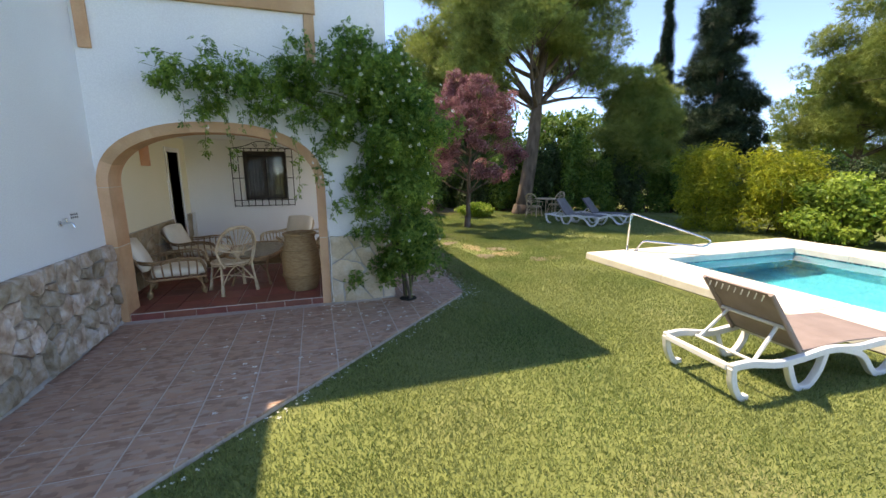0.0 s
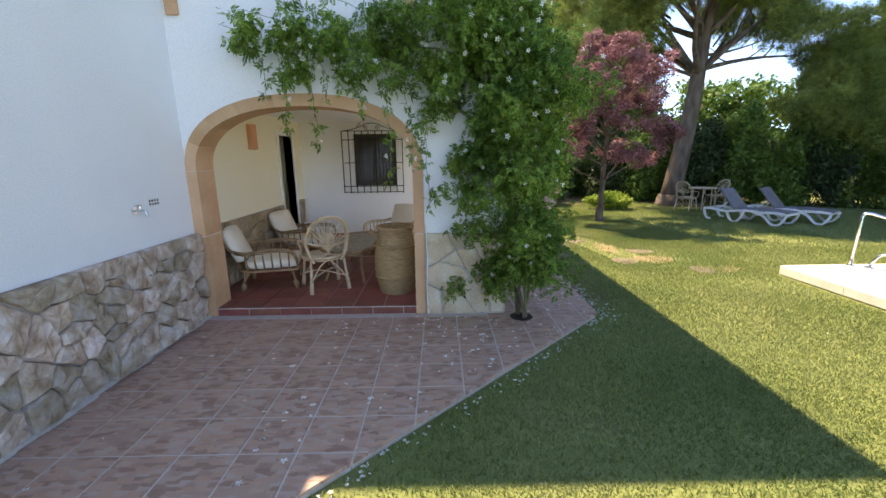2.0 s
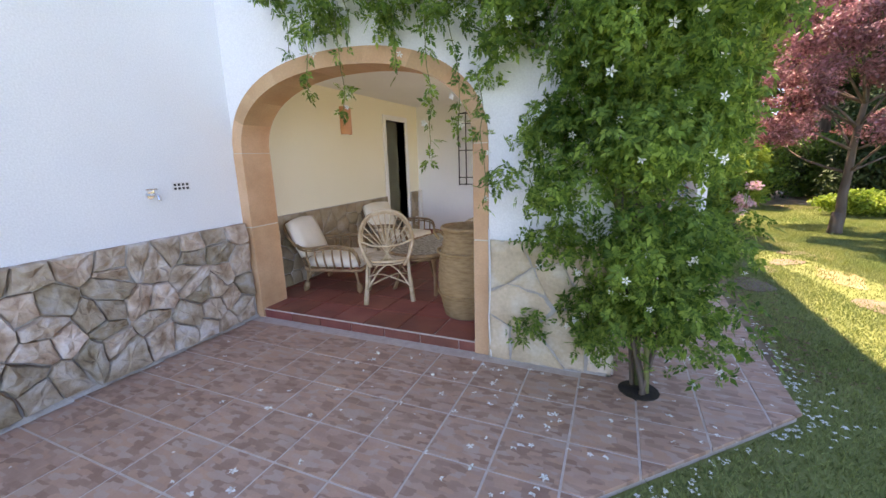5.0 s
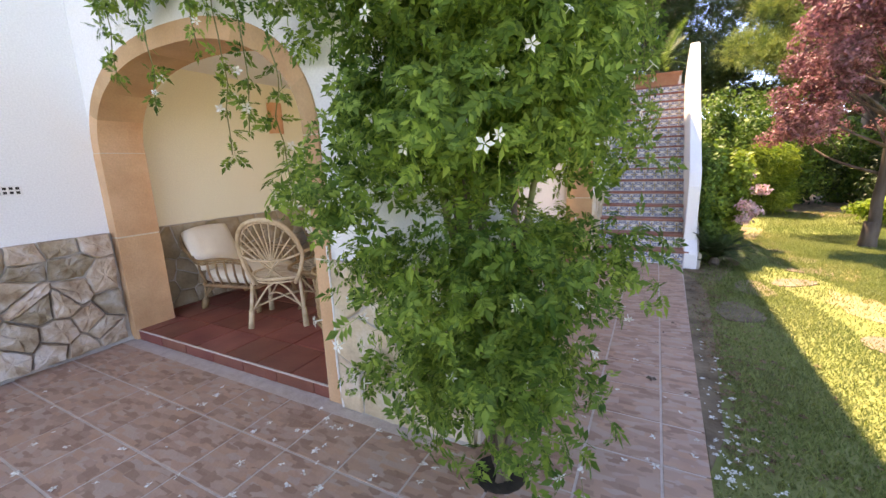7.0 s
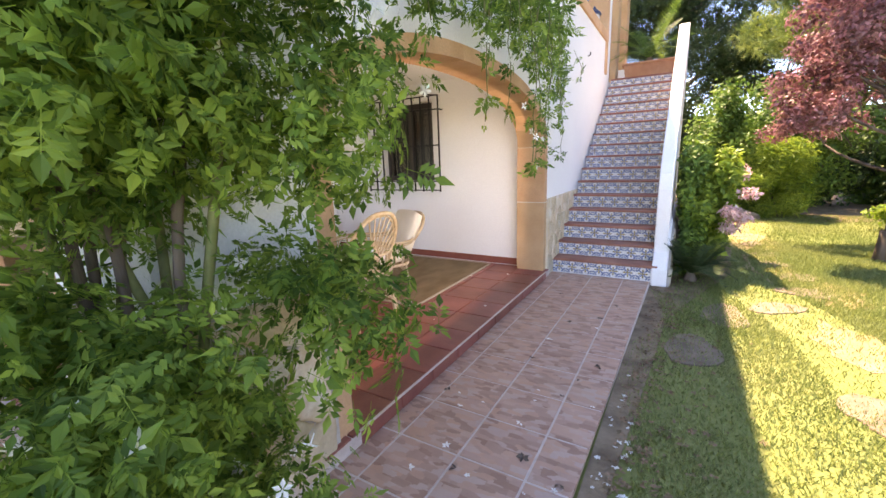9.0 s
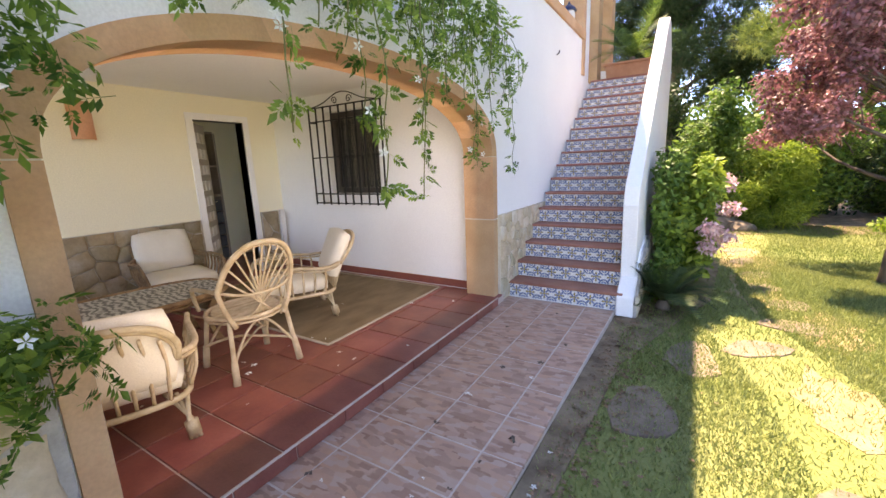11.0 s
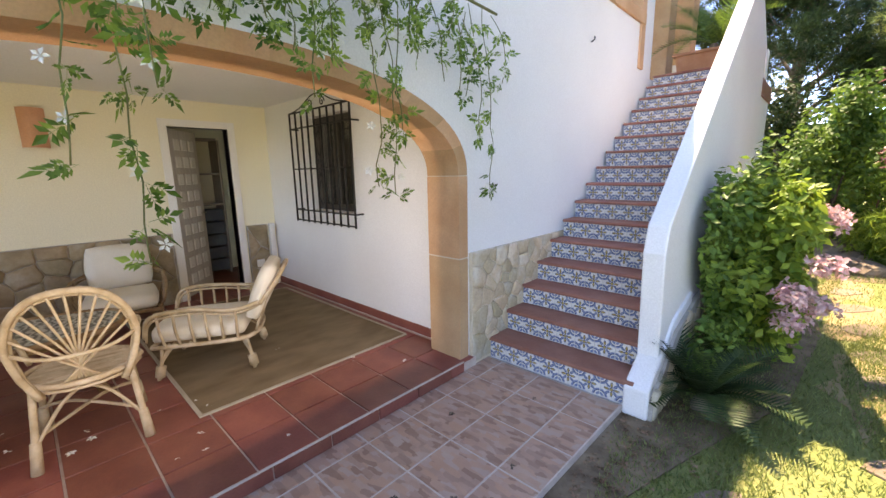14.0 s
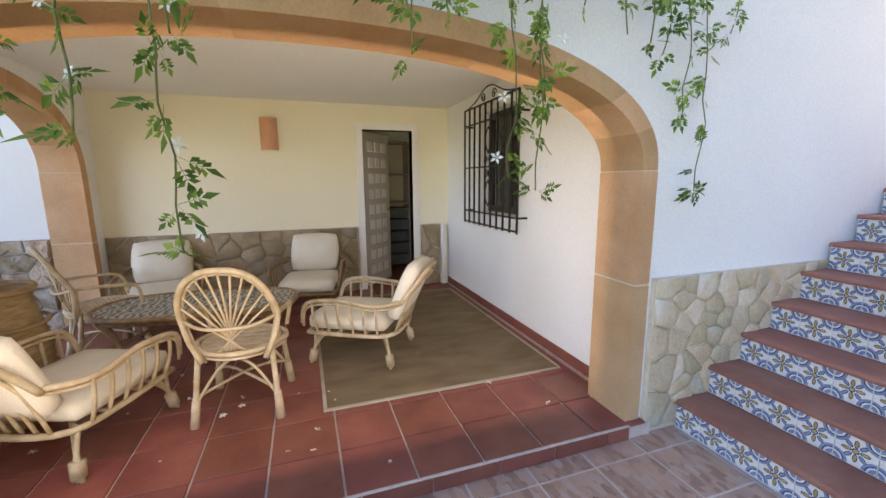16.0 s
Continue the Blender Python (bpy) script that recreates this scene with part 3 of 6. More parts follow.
def arched_wall(name, fn, u0, u1, top, c, half, spring, rise, label, extra=()):
    """A wall of thickness TH with an arched opening; fn(u, d, z) gives the place, d runs inward. extra: upper openings (ua, ub, z0, z1)."""
    us = sorted({u0, u1, *[c + half * math.sin(math.radians(a)) for a in range(-90, 91, 5)], *[e for x in extra for e in x[:2]]})
    us = [u for u in us if u0 <= u <= u1]
    g = Geo()
    for a, b in zip(us, us[1:]):
        m = (a + b) / 2
        inside = abs(m - c) < half
        za = curve(a, c, half, spring, rise) if inside else -0.1
        zb = curve(b, c, half, spring, rise) if inside else -0.1
        cuts = [x for x in extra if x[0] <= m <= x[1]]
        spans = [(za, zb, cuts[0][2] if cuts else top)]
        if cuts:
            spans.append((cuts[0][3], cuts[0][3], top))
        for p, q, t in spans:
            vs = [fn(a, 0, p), fn(b, 0, q), fn(b, 0, t), fn(a, 0, t), fn(a, TH, p), fn(b, TH, q), fn(b, TH, t), fn(a, TH, t)]
            g.add(vs, [(0, 1, 2, 3), (7, 6, 5, 4), (0, 4, 5, 1), (3, 2, 6, 7), (0, 3, 7, 4), (1, 5, 6, 2)])
    return structure(name, g, PLASTER, label)


def fB(u, d, z):
    return (u, YB + d, z)


def fC(u, d, z):
    return (XC - d, u, z)


wall_b = arched_wall("wall_south", fB, XA - 0.3, XC, HT, -0.28, 1.22, 1.60, 0.74, "white rendered house wall with a sandstone arch", extra=((-1.30, 0.80, 3.62, 5.0),))
wall_c = arched_wall("wall_east", fC, YB + TH + 0.002, 14.4, HT, 8.625, 1.735, 1.54, 0.66, "white rendered house wall with a wide sandstone arch", extra=((11.0, 14.02, 3.40, 5.0),))
structure("wall_west", Geo().box((XA - 0.3, -6, -0.1), (XA, YB - 0.002, HT)), PLASTER, "long white rendered house wall over a stone plinth")
structure("wall_south_far", Geo().box((-12, -6.3, -0.1), (XA, -6.002, HT)), PLASTER, "white rendered house wall")
structure("wall_north", Geo().box((XIN1 - 0.6, 14.402, -0.1), (XC, 14.7, 2.8)), PLASTER, "white rendered house wall")
structure("roof", Geo().box((-12, -6.3, HT), (XA + 0.07, 17.0, HT + 0.06)).box((XA + 0.07, YB, HT), (XC, 17.0, HT + 0.06)), ROOFTILE, "flat roof of the house")
# upper floor behind the openings
structure("upper_floor", Geo().box((-6, 6.54, 2.62), (XC - TH - 0.003, 14.398, 2.80)), PLASTER, "upper terrace slab")
structure("upper_wall", Geo().box((-6.2, 6.54, 2.80), (-6, 17.0, HT)), CREAM, "cream back wall of the upper terrace")
structure("upper_wall_north", Geo().box((-6, 14.45, 2.85), (0.9, 14.7, HT)), CREAM, "cream side wall of the upper terrace")

# porch shell
structure("ceiling", Geo().box((XIN0 - 0.2, YIN0 + 0.002, CEIL), (XIN1 - 0.002, YIN1 + 0.15, CEIL + 0.15)), PLASTER, "white porch ceiling")
DY0, DY1, DTOP = 9.29, 9.93, 2.13
structure("wall_porch_back", Geo().box((XIN0 - 0.15, YIN0, 0), (XIN0, DY0, CEIL)).box((XIN0 - 0.15, DY1, 0), (XIN0, YIN1 + 0.15, CEIL)).box((XIN0 - 0.15, DY0, DTOP), (XIN0, DY1, CEIL)), CREAM, "cream plastered back wall of the porch")
WX0, WX1, WZ0, WZ1 = -0.64, 0.22, 1.16, 2.20
structure("wall_porch_side", Geo().box((XIN0, YIN1, 0), (WX0, YIN1 + 0.25, CEIL)).box((WX1, YIN1, 0), (XIN1 - 0.004, YIN1 + 0.25, CEIL)).box((WX0, YIN1, 0), (WX1, YIN1 + 0.25, WZ0)).box((WX0, YIN1, WZ1), (WX1, YIN1 + 0.25, CEIL)), PLASTER, "white plastered porch wall with a barred window")
structure("wall_porch_fill", Geo().box((XIN0 - 0.15, YB + 0.02, 0), (XA - 0.302, YIN0 - 0.002, CEIL)), CREAM, "cream wall end")
structure("wall_room", Geo().box((-3.3, 8.3, 0), (-3.2, 11.2, CEIL)).box((-3.2, 8.3, 0), (XIN0 - 0.152, 8.4, CEIL)).box((-3.2, 11.1, 0), (XIN0 - 0.152, 11.2, CEIL)).box((-3.3, 8.3, CEIL + 0.002), (XIN0 - 0.202, 11.2, CEIL + 0.1)), CREAM, "plain walls of the room behind the door")
structure("floor_room", Geo().box((-3.3, 8.3, -0.02), (XIN0 - 0.002, 11.2, 0.085)), TERRA, "dark red floor of the room behind the door")

# sandstone arches: blocks and piers
def arch_blocks(parent, fn, c, hi, ho, spring, ri, ro, n, depth, joint=0.006, low=0.09, hl=None):
    """Voussoirs of the ring, then two blocks in each pier."""
    hl = hl or {}
    for i in range(n):
        a0, a1 = math.pi * i / n, math.pi * (i + 1) / n
        poly_o, poly_i = [], []
        for k in range(7):
            a = a0 + (a1 - a0) * k / 6
            e = 2 / 2.3
            cs, sn = math.cos(a), math.sin(a)
            ux, uz = math.copysign(abs(cs) ** e, cs), sn ** e
            poly_o.append((c + ho * ux, spring + ro * uz))
            poly_i.append((c + hi * ux, spring + ri * uz))
        poly = poly_o + poly_i[::-1]
        g = Geo()
        m = 7
        vs = []
        for d in (-0.014, depth):
            vs += [fn(u, d, z) for u, z in poly]
        k = len(poly)
        fs = []
        for q in range(m - 1):
            fs.append((q, q + 1, k - 2 - q, k - 1 - q))
            fs.append((k + q, k + k - 1 - q, k + k - 2 - q, k + q + 1))
        fs += [(q, k + q, k + (q + 1) % k, (q + 1) % k) for q in range(k)]
        g.add(vs, fs)
        part("voussoir", g, SAND, parent)
    for s in (-1, 1):
        for z0, z1 in ((low, 0.91), (0.91, spring)):
            a, b = c + s * hi, c + s * ho
            lo, up = min(a, b), max(a, b)
            g = Geo().prism([(lo, z0 + joint), (up, z0 + joint), (up, z1 - joint), (lo, z1 - joint)], lambda u, z, d: fn(u, d, z), -0.016, depth + 0.002)
            part("pier_block", g, SAND, parent)
            if z0 > 0.5:
                for zz in (z0, z1):
                    g = Geo().prism([(lo + 0.004, zz - joint), (up - 0.004, zz - joint), (up - 0.004, zz + joint), (lo + 0.004, zz + joint)], lambda u, z, d: fn(u, d, z), -0.013, depth - 0.002)
                    part("mortar_joint", g, PALE_MORTAR, parent)


arch_b = thing("stone_arch", "ochre sandstone block arch with basket curve", "arch", kind="structure")
arch_blocks(arch_b, fB, -0.28, 1.11, 1.22, 1.60, 0.62, 0.74, 9, TH + 0.01, low=0.0)
arch_c = thing("stone_arch", "wide ochre sandstone block arch over the porch step", "arch", kind="structure")
arch_blocks(arch_c, fC, 8.625, 1.635, 1.735, 1.54, 0.56, 0.66, 11, TH + 0.01, low=0.0)

# upper window sills and side strips of sandstone
g = Geo().box((-1.46, YB - 0.05, 3.60), (0.94, YB - 0.002, 3.76))
structure("sill_upper", g, SAND, "sandstone balcony sill band", bevel=0.01)
for x0 in (-1.46, 0.80):
    structure("trim_strip", Geo().box((x0, YB - 0.035, 3.05), (x0 + 0.12, YB - 0.003, 3.598)), SAND, "sandstone strip under the balcony sill", bevel=0.008)
structure("trim_strip_upper", Geo().box((0.80, YB - 0.035, 3.762), (0.94, YB - 0.003, 5.0)), SAND, "sandstone window jamb", bevel=0.008)
structure("coping_upper", Geo().box((XC - TH - 0.02, 10.9, 3.402), (XC + 0.03, 14.02, 3.55)), SAND, "sandstone coping of the upper terrace wall", bevel=0.01)
structure("trim_upper_pilaster", Geo().box((XC - TH - 0.02, 13.86, 2.86), (XC + 0.025, 14.02, 3.40)).box((XC - TH - 0.02, 13.86, 3.552), (XC + 0.025, 14.02, 5.0)), SAND, "ochre pilaster at the head of the stair", bevel=0.01)
# upper landing with ochre piers
structure("landing", Geo().box((XC + 0.002, 14.702, 2.6), (2.92, 17.0, 2.838)), TREAD, "clay tiled landing at the head of the stair")
structure("landing_wall", Geo().box((XC - TH, 15.9, 2.84), (2.92, 16.1, 3.25)), PLASTER, "low white landing wall")
for y in (15.0, 16.3):
    structure("pier_upper", Geo().box((XC - 0.35, y, 2.841), (XC + 0.03, y + 0.34, HT)), SAND, "ochre rendered pier on the upper landing", bevel=0.01)
structure("landing_support", Geo().box((XC, 14.72, -0.1), (2.90, 16.9, 2.598)), PLASTER, "white wall under the landing")

# stone plinths
plinth = structure("plinth_west", Geo().box((XA + 0.002, -6, -0.1), (XA + 0.03, YB - 0.02, 0.95)), MORTAR, "mortar backing of the field stone plinth")
pier_s = structure("plinth_pier_south", Geo().box((0.945, YB - 0.03, -0.05), (XC + 0.03, YB - 0.002, 0.915)), MORTAR, "mortar backing of the corner plinth")
pier_e = structure("plinth_pier_east", Geo().box((XC + 0.002, YB - 0.03, -0.05), (XC + 0.03, 6.88, 0.915)), MORTAR, "mortar backing of the corner plinth")
plinth_st = structure("plinth_stair", Geo().box((XC + 0.002, 10.39, -0.05), (XC + 0.03, 11.95, 0.94)), PALE_MORTAR, "mortar backing of the stair plinth")
plinth_in = structure("plinth_porch", Geo().box((XIN0 + 0.002, YIN0 + 0.004, FLOOR), (XIN0 + 0.03, 9.20, 0.92)).box((XIN0 + 0.002, 10.03, FLOOR), (XIN0 + 0.03, 10.29, 0.92)), MORTAR, "mortar backing of the porch plinth")

# ---- porch floor ----
floor = structure("floor", Geo().box((XIN0, YB + 0.012, -0.05), (1.84 - 0.012, YIN1, FLOOR - 0.012)), GROUT, "grout bed of the porch floor")

# ---- stair ----
NS, RISE, GO, SX0, SX1, SY = 16, 0.1775, 0.2535, 1.815, 2.93, 10.64
stair = structure("stair", Geo(), PLASTER, "outside stair with clay treads and blue patterned risers")
g = Geo()
for i in range(NS):
    g.box((SX0, SY + i * GO, -0.08), (SX1, SY + (i + 1) * GO, (i + 1) * RISE - 0.03))
part("stair_body", g, PLASTER, stair)
for i in range(NS):
    g = Geo()
    n = 4
    x0, x1 = SX0 + 0.002, (SX1 + (0.06 if i == 0 else -0.002))
    z = (i + 1) * RISE
    g.prism([(SY + i * GO - 0.028, z - 0.028), (SY + (i + 1) * GO - 0.012, z - 0.028), (SY + (i + 1) * GO - 0.012, z), (SY + i * GO - 0.016, z), (SY + i * GO - 0.026, z - 0.006), (SY + i * GO - 0.03, z - 0.016)], lambda u, w, d: (d, u, w), x0, x1)
    part("tread", g, TREAD, stair)

structure("trim_nosing", Geo().box((1.8285, 6.99, FLOOR - 0.007), (1.8415, 10.255, FLOOR + 0.0015)).box((-1.38, YB - 0.0015, FLOOR - 0.007), (0.835, YB + 0.0115, FLOOR + 0.0015)), GROUT, "pale grout line along the step edge")

# parapet beside the stair
g = Geo()
prof = [(10.86, 0.0), (14.35, 0.0), (14.35, 2.95), (13.66, 3.33), (13.38, 3.35), (13.28, 3.30), (10.86, 1.20), (10.80, 1.02)]
g.prism(prof, lambda u, w, d: (d, u, w), SX1, SX1 + 0.14)
structure("parapet", g, PLASTER, "sloping white rendered stair parapet", bevel=0.012)
g = Geo().prism([(10.60, -0.05), (11.6, -0.05), (11.6, 0.60), (11.1, 0.50), (10.84, 0.30), (10.60, 0.155)], lambda u, w, d: (d, u, w), SX1 + 0.002, SX1 + 0.16)
structure("parapet_foot", g, PLASTER, "white plinth at the foot of the stair parapet", bevel=0.015)
foot = structure("plinth_parapet", Geo().prism([(10.62, -0.08), (13.5, -0.08), (13.5, 0.62), (11.6, 0.52), (11.1, 0.42), (10.84, 0.22), (10.62, 0.08)], lambda u, w, d: (d, u, w), SX1 + 0.142, SX1 + 0.185), MORTAR, "mortar backing of the parapet plinth")

# trodden sandy patches in the lawn
rnd = random.Random(31)
for x, y, a, b in ((4.2, 12.2, 0.30, 0.9), (4.25, 13.8, 0.32, 0.9), (4.6, 11.0, 0.25, 0.5), (4.35, 9.7, 0.22, 0.5), (4.8, 8.7, 0.4, 0.3), (5.5, 8.05, 0.5, 0.2), (4.1, 15.3, 0.3, 0.8)):
    poly = [(x + a * math.cos(q) * rnd.uniform(0.6, 1.2), y + b * math.sin(q) * rnd.uniform(0.6, 1.2)) for q in [math.tau * k / 16 for k in range(16)]]
    structure("ground_worn", Geo().prism(poly, lambda u, w, d: (u, w, d), LAWN - 0.01, LAWN + 0.004), WORN, "worn sandy patch in the lawn")

# ---- pool ----
WX = dict(x0=7.2, x1=10.9, y0=-2.0, y1=6.75)
pool = thing("swimming_pool", "rectangular pool with pale stone coping and turquoise water", "pool", kind="structure")
x0, x1, y0, y1, dz = WX["x0"], WX["x1"], WX["y0"], WX["y1"], -1.5
g = Geo()
g.add([(x0, y0, dz), (x1, y0, dz), (x1, y1, dz), (x0, y1, dz), (x0, y0, -0.12), (x1, y0, -0.12), (x1, y1, -0.12), (x0, y1, -0.12)],
      [(0, 1, 2, 3), (0, 4, 5, 1), (1, 5, 6, 2), (2, 6, 7, 3), (3, 7, 4, 0)])
part("basin", g, POOLTILE, pool)
g = Geo()
g.add([(x0, y0, -0.12), (x1, y0, -0.12), (x1, y1, -0.12), (x0, y1, -0.12), (x0, y0, 0.06), (x1, y0, 0.06), (x1, y1, 0.06), (x0, y1, 0.06)],
      [(0, 4, 5, 1), (1, 5, 6, 2), (2, 6, 7, 3), (3, 7, 4, 0)])
part("tile_band", g, POOLBAND, pool, "pale tile band with a navy key pattern")
# key pattern of the band
key = Geo()
for (ux, uy, ox, oy, ln) in ((1, 0, x0, y1 - 0.003, x1 - x0), (0, -1, x1 - 0.003, y1, y1 - y0)):
    k = 0.0
    while k < ln - 0.25:
        for a0, a1, b0, b1 in ((0.0, 0.03, -0.1, 0.03), (0.0, 0.2, 0.0, 0.03), (0.17, 0.2, -0.07, 0.03), (0.07, 0.2, -0.07, -0.045), (0.07, 0.1, -0.07, -0.02), (-0.05, 0.03, -0.1, -0.075)):
            p = [(ox + ux * (k + a), oy + uy * (k + a), b) for a, b in ((a0, b0), (a1, b0), (a1, b1), (a0, b1))]
            key.add(p, [(0, 1, 2, 3)])
        k += 0.25
part("key_pattern", key, NAVY, pool)
water = part("water", Geo().add([(x0, y0, -0.06), (x1, y0, -0.06), (x1, y1, -0.06), (x0, y1, -0.06)], [(0, 1, 2, 3)]), WATER, pool, "clear turquoise water")
water.visible_shadow = False
def coping_slab(a, b, c, d):
    part("coping_stone", Geo().prism([(a + 0.003, b + 0.003), (c - 0.003, b + 0.003), (c - 0.003, d - 0.003), (a + 0.003, d - 0.003)], lambda u, w, e: (u, w, e), -0.04, 0.09, bevel=0.018), COPING, pool)
i = 0
while i < 11:
    coping_slab(PX0, PY1 - (i + 1) * 0.97, x0 + 0.03, PY1 - i * 0.97)
    coping_slab(x1 - 0.03, PY1 - (i + 1) * 0.97, PX1, PY1 - i * 0.97)
    i += 1
k = (x1 - x0 - 0.06) / 5
for i in range(5):
    coping_slab(x0 + 0.03 + i * k, y1 - 0.03, x0 + 0.03 + (i + 1) * k, PY1)
    coping_slab(x0 + 0.03 + i * k, PY0, x0 + 0.03 + (i + 1) * k, y0 + 0.03)
part("pool_rim", Geo().box((PX0 + 0.03, PY0, -0.2), (x0 - 0.002, PY1 - 0.03, -0.042)).box((x1 + 0.002, PY0, -0.2), (PX1 - 0.03, PY1 - 0.03, -0.042)).box((x0, y1 + 0.002, -0.2), (x1, PY1 - 0.03, -0.042)), MORTAR, pool)


def rounded(pts, r, n=5):
    pts = [Vector(p) for p in pts]
    out = [pts[0]]
    for a, b, c in zip(pts, pts[1:], pts[2:]):
        p, q = b + (a - b).normalized() * r, b + (c - b).normalized() * r
        out += [p.lerp(b, i / n).lerp(b.lerp(q, i / n), i / n) for i in range(n + 1)]
    return out + [pts[-1]]


rail = thing("pool_handrail", "bent polished steel handrail at the pool steps", "handrail")
d = Vector((0.80, -0.60, 0))
p0 = Vector((7.10, 7.60, 0.09))
path = [p0, p0 + Vector((0.02, 0, 0.80)), p0 + d * 1.55 + Vector((0, 0, 0.30)), p0 + d * 1.45 + Vector((0, 0, 0.16)), p0 + d * 0.28 + Vector((0, 0, 0.22)), p0 + d * 0.18]
part("tube", Geo().tube(rounded(path, 0.10), 0.021, 8), STEEL, rail, smooth=True)
for p in (path[0], path[-1]):
    part("flange", Geo().lathe([(0.05, 0), (0.05, 0.008), (0.03, 0.016)], 14, p), STEEL, rail)


# ---- trees and shrubs ----
def spread(n, seed, rx, ry, z0, z1, r0, r1, top_small=0.5):
    rnd = random.Random(seed)
    out = []
    for i in range(n):
        z = z0 + (z1 - z0) * (i + 0.5) / n
        k = (z - z0) / (z1 - z0)
        w = 1 - top_small * k ** 1.5
        a, q = i * 2.4 + rnd.uniform(-0.5, 0.5), rnd.uniform(0.35, 1.0)
        r = rnd.uniform(r0, r1)
        out.append((math.cos(a) * rx * w * q, math.sin(a) * ry * w * q, z, r, r, r * 0.75))
    return out


tree("plum_tree", "purple-leaved plum tree with a slim dark trunk", (5.5, 12.95, LAWN), 3.4, 0.085, (0.1, 0.0), spread(26, 2, 1.75, 1.75, 1.65, 4.5, 0.36, 0.62, 0.5), 52000, 0.056, PURPLE, "leaf", 5, limb_from=0.3)
tree("umbrella_pine", "tall pine with leaning trunk and airy needle crown", (9.35, 16.4, LAWN), 10.0, 0.34, (0.9, -0.2), spread(22, 3, 3.4, 3.2, 6.0, 11.5, 1.2, 1.8, 0.4) + [(-2.6, -0.4, 6.6, 1.3, 1.3, 1.2), (3.6, -0.3, 6.6, 1.4, 1.3, 1.3), (-1.6, 0, 5.4, 1.1, 1.1, 0.9)], 62000, 0.24, PINE, "needles", 6, limb_from=0.5,
     bare=[((0.35, 0, 4.5), (3.6, -0.3, 4.9), 0.09), ((0.4, 0, 5.0), (3.0, 0.5, 5.6), 0.06), ((0.3, 0, 4.4), (-1.6, -0.3, 5.3), 0.06)])
tree("pine", "pine with drooping olive green foliage", (14.6, 15.6, LAWN), 4.9, 0.2, (0.2, 0.0), spread(16, 9, 1.6, 1.6, 2.2, 5.3, 0.9, 1.3, 0.6), 34000, 0.22, PINE, "needles", 8)


def fir(at, h, r, seed, count, label):
    rnd = random.Random(seed)
    t = thing("fir_tree", label, "tree", pose(*at))
    part("trunk", Geo().tube([(0, 0, -0.1), (0, 0, h * 0.5), (0, 0, h)], [0.25, 0.14, 0.02], 8), BARK, t)
    cs, rs = [], []
    z = 0.8
    while z < h:
        w = r * (1 - z / h) ** 0.8 + 0.12
        for _ in range(7):
            a = rnd.uniform(0, math.tau)
            for q in (0.4, 0.75, 1.0):
                ww = w * q * rnd.uniform(0.8, 1.15)
                cs.append([math.cos(a) * ww, math.sin(a) * ww, z - q * w * 0.2 + rnd.uniform(-0.1, 0.1)])
                rs.append([w * 0.28 + 0.1, w * 0.28 + 0.1, 0.24])
        z += 0.55
    leaves("crown", cs, rs, count, 0.32, FIR, t, "needles", 0.3, up=0.2)
    return t


fir((19.6, 16.2, LAWN), 12.5, 2.0, 4, 30000, "tall dark green fir tree")
tree("cypress", "narrow pointed dark cypress", (20.5, 20.5, LAWN), 11.5, 0.16, (0, 0), [(0, 0, 1.5 + i * 0.8, 0.95 - i * 0.065, 0.95 - i * 0.065, 0.8) for i in range(14)], 16000, 0.26, FIR, "needles", 11)
tree("pine", "broad green pine with dense crown", (27.0, 14.2, LAWN), 7.0, 0.25, (0, 0), spread(16, 21, 2.8, 2.8, 3.0, 7.6, 1.3, 1.8, 0.4), 22000, 0.32, PINE, "needles", 12)
tree("pine", "large pine with dense clumps and dark red trunk", (24.2, 8.6, LAWN), 9.0, 0.33, (-0.5, 0.3), spread(24, 31, 4.2, 3.8, 4.0, 12.5, 1.9, 2.6, 0.25), 70000, 0.32, PINE, "needles", 13)
tree("pine", "green pine behind the hedge", (25.0, 3.6, LAWN), 8.0, 0.3, (0, 0), spread(14, 37, 3.4, 3.4, 3.5, 10.0, 1.5, 2.0, 0.3), 16000, 0.36, PINE, "needles", 14)
tree("pine", "pine behind the plum tree", (8.8, 23.5, LAWN), 8.5, 0.28, (0, 0), spread(16, 47, 3.2, 3.2, 3.4, 9.2, 1.3, 1.9, 0.4), 26000, 0.30, PINE, "needles", 16)
# slope pines: the gloom of the wood is put into the dark needle colour
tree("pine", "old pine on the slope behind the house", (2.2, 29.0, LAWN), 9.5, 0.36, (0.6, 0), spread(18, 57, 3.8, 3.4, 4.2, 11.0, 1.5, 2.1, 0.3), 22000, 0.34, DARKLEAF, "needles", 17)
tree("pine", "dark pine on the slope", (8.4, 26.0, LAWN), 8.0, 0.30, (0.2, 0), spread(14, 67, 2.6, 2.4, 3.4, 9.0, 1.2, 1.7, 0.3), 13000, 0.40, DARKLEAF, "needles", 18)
for i, (x, y, h) in enumerate(((15.5, 24.0, 5.0), (20.5, 27.0, 6.0), (26.0, 24.0, 5.6), (12.0, 27.0, 5.6), (32.0, 19.0, 6.5))):
    tree("distant_tree", "green broad tree beyond the garden", (x, y, LAWN), h * 0.8, 0.2, (0, 0), spread(12, 300 + i, 2.4, 2.2, 1.6, h, 1.1, 1.6, 0.4), 8000, 0.22, LEAF, "leaf", 310 + i)
shrub("lime_bush", "bright yellow-green feathery bush by the pool", (12.6, 10.4, LAWN), (1.5, 1.1, 2.5), 17000, 0.15, LIME, "blade", 21, "bush", lumps=44, up=1.2)
